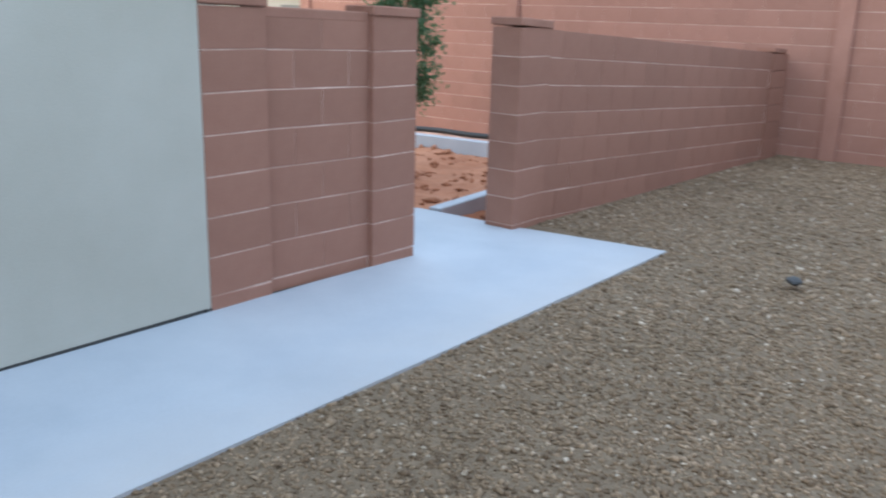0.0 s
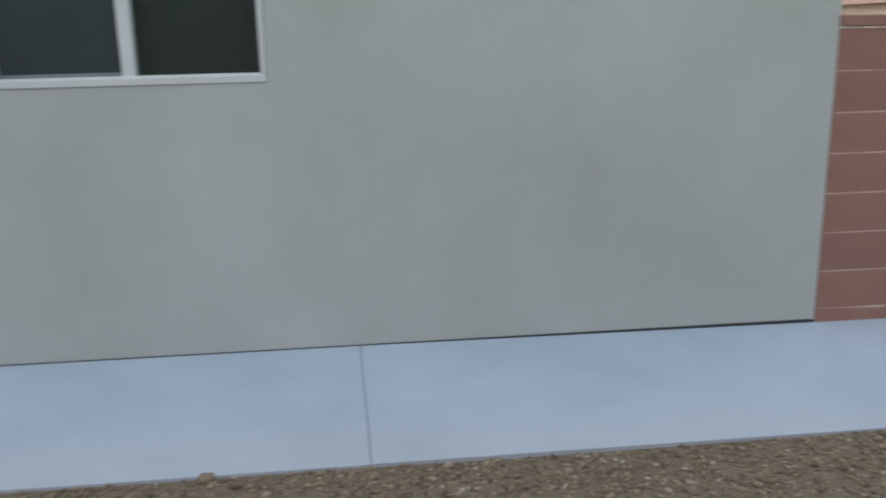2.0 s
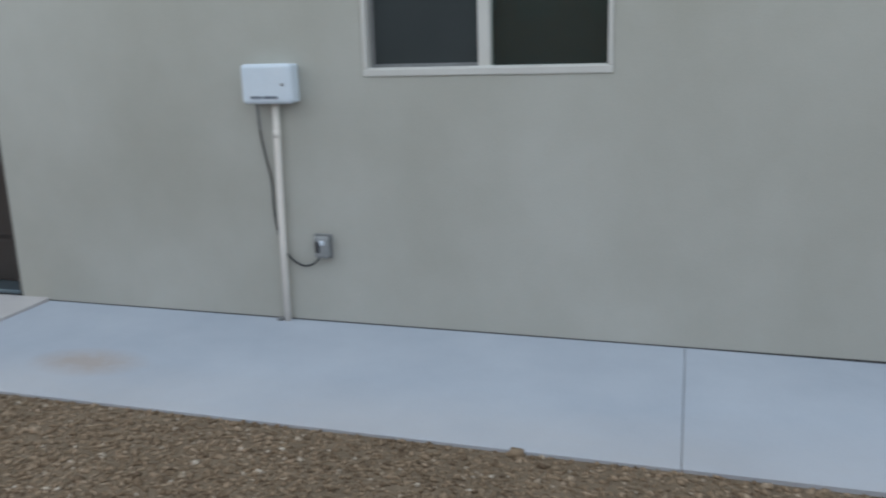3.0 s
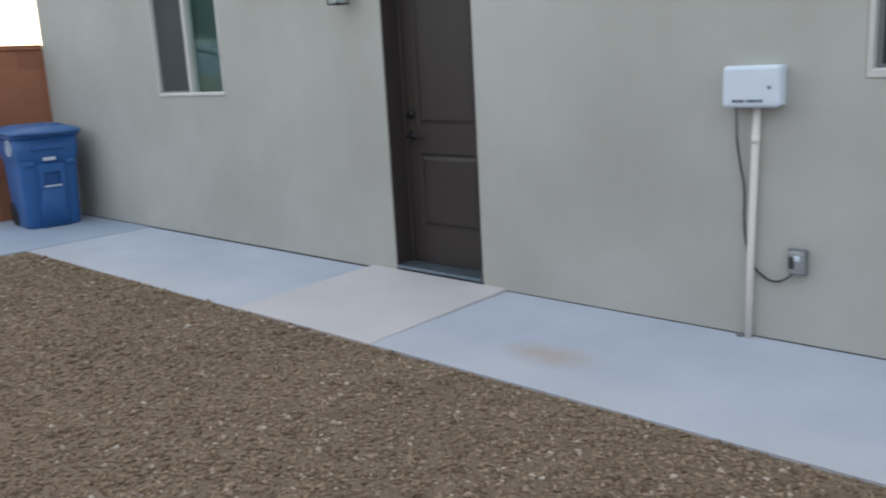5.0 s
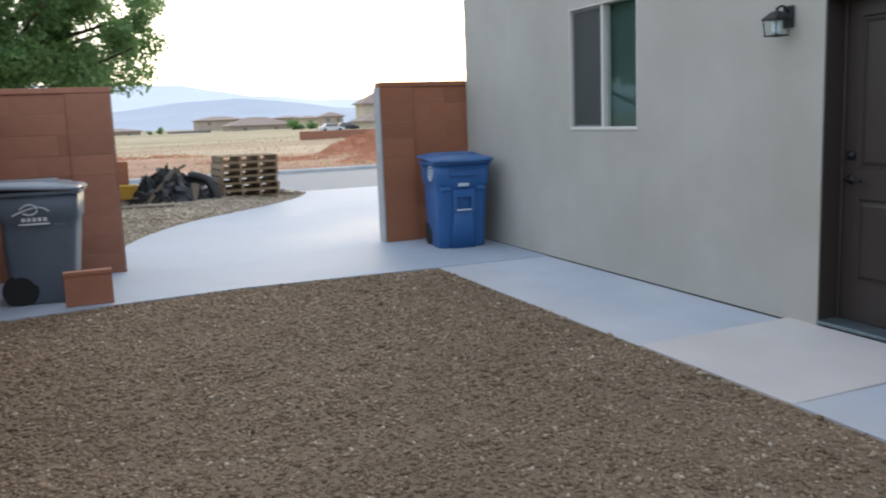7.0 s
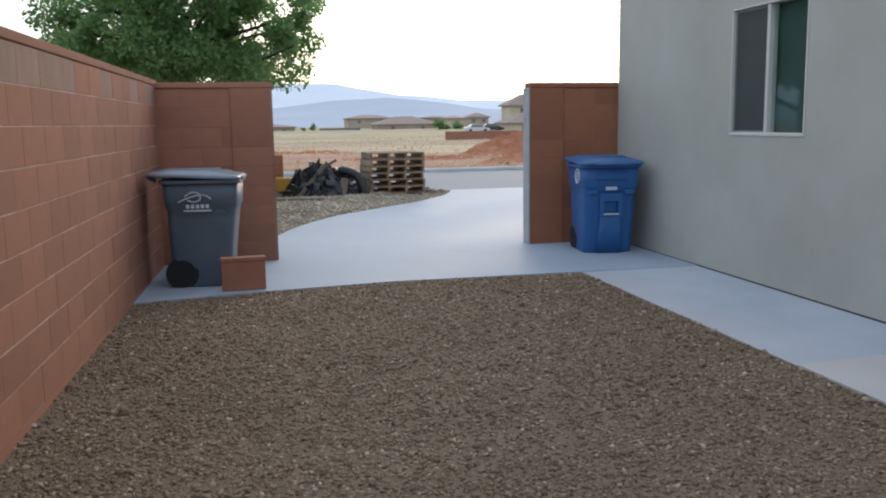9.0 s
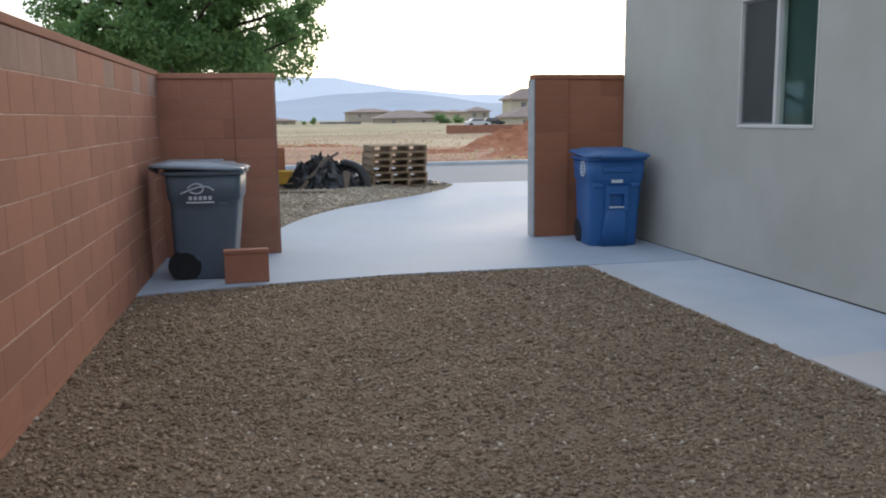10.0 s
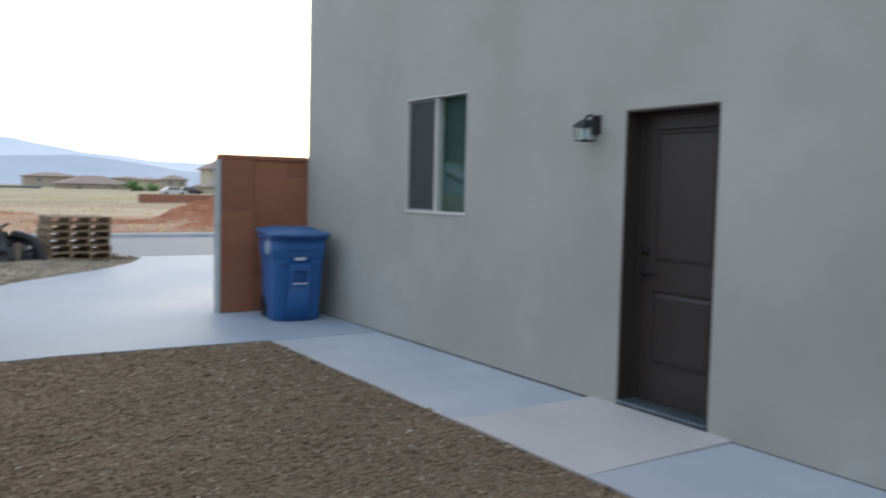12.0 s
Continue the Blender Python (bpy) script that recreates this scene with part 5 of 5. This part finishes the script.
# ---- loose gravel ----
def stones(points, sizes, seed):
    """Angular pebbles at the points, all in one mesh."""
    g = np.random.RandomState(seed)
    base = np.array([(1, 0, 0), (-1, 0, 0), (0, 1, 0), (0, -1, 0), (0, 0, 1), (0, 0, -1)]) * 1.15
    tri = np.array([(0, 2, 4), (2, 1, 4), (1, 3, 4), (3, 0, 4), (2, 0, 5), (1, 2, 5), (3, 1, 5), (0, 3, 5)])
    n = len(points)
    v = base[None] * (1 + g.uniform(-0.25, 0.25, (n, 6, 1))) + g.uniform(-0.45, 0.45, (n, 6, 3)) * np.array((1, 1, 0.6))
    v = v * np.stack([g.uniform(0.8, 1.35, n), g.uniform(0.65, 1.0, n), g.uniform(0.45, 0.8, n)], 1)[:, None]
    a, tl = g.uniform(0, 6.283, n), g.uniform(-0.5, 0.5, n)
    y = v[..., 1] * np.cos(tl)[:, None] - v[..., 2] * np.sin(tl)[:, None]
    z = v[..., 1] * np.sin(tl)[:, None] + v[..., 2] * np.cos(tl)[:, None]
    x = v[..., 0] * np.cos(a)[:, None] - y * np.sin(a)[:, None]
    y = v[..., 0] * np.sin(a)[:, None] + y * np.cos(a)[:, None]
    v = np.stack([x, y, z], 2) * sizes[:, None, None] + points[:, None]
    f = (tri[None] + (np.arange(n) * 6)[:, None, None]).reshape(-1, 3)
    me = bpy.data.meshes.new("gravel")
    me.vertices.add(n * 6)
    me.vertices.foreach_set("co", v.reshape(-1).astype(np.float32))
    me.loops.add(n * 24)
    me.loops.foreach_set("vertex_index", f.reshape(-1).astype(np.int32))
    me.polygons.add(n * 8)
    me.polygons.foreach_set("loop_start", (np.arange(n * 8) * 3).astype(np.int32))
    me.polygons.foreach_set("loop_total", np.full(n * 8, 3, dtype=np.int32))
    me.update(calc_edges=True)
    me.validate()
    me.materials.append(gravel_stone)
    return me


g = np.random.RandomState(12)
cand = np.stack([g.uniform(-10.75, 8.5, 720000), g.uniform(-6.2, 0.0, 720000)], 1)
dist = np.hypot(cand[:, 0] + 2.7, cand[:, 1] + 3.9)
edge_y = np.interp(cand[:, 0], [-10.7, 0.0, 2.75, 2.95, 2.96, 8.6], [EDGE, EDGE, -1.11, -1.10, 0.03, 0.03])
edge_x = np.interp(cand[:, 1], [-5.39, -4.24, -3.1, -1.2], [-10.36, -10.58, -10.72, -10.69])
ok = (cand[:, 1] > -5.225 - 0.04 * (cand[:, 0] + 12.33)) & (cand[:, 1] < edge_y - 0.004) & (cand[:, 0] > edge_x + 0.004)
keep = g.uniform(0, 1, len(cand)) < np.interp(dist, [2.0, 4.0, 7.0, 12.0], [0.62, 0.42, 0.25, 0.16])
cand, dist = cand[ok & keep], dist[ok & keep]
size = np.interp(dist, [2.0, 6.0, 12.0], [0.0085, 0.0102, 0.0135]) * np.exp(g.normal(0, 0.28, len(cand)))
height = np.array([yard_height(x, y) for x, y in cand])
pts = np.column_stack([cand, height + size * g.uniform(-0.15, 0.4, len(cand))])
tagged(new("gravel", stones(pts, size, 3)), "loose crushed brown and tan stones covering the yard", "gravel", kind="stuff")

p0 = [(p.x, p.y) for p in left]
xs = g.uniform(-21.0, -12.6, 12000)
yl = np.interp(-xs, [-q[0] for q in p0], [q[1] for q in p0])
yy = yl - 0.02 - 4.5 * g.uniform(0, 1, 12000) ** 1.3
size = 0.017 * np.exp(g.normal(0, 0.3, 12000))
d = np.minimum(1, (yl - yy) / 1.3) * np.clip((-xs - 12.5) / 4.0, 0, 1)
pts = np.column_stack([xs, yy, -0.012 + 0.11 * d + size * 0.3])
me = stones(pts, size, 4)
me.materials[0] = gravel_pale
tagged(new("gravel", me), "loose grey-tan stones beside the driveway", "gravel", kind="stuff")

# clods on the bare soil behind the gate
cx, cy = g.uniform(1.8, 8.2, 900), g.uniform(0.5, 6.0, 900)
size = 0.03 * np.exp(g.normal(0, 0.5, 900))
pts = np.column_stack([cx, cy, [dirt_height(x, y) + 0.01 for x, y in zip(cx, cy)]])
in_path = (cx < 2.85)
me = stones(pts[~in_path], size[~in_path], 5)
me.materials[0] = dirt_red
tagged(new("soil_clods", me), "loose orange-red clods on the bare soil", "soil", kind="stuff")
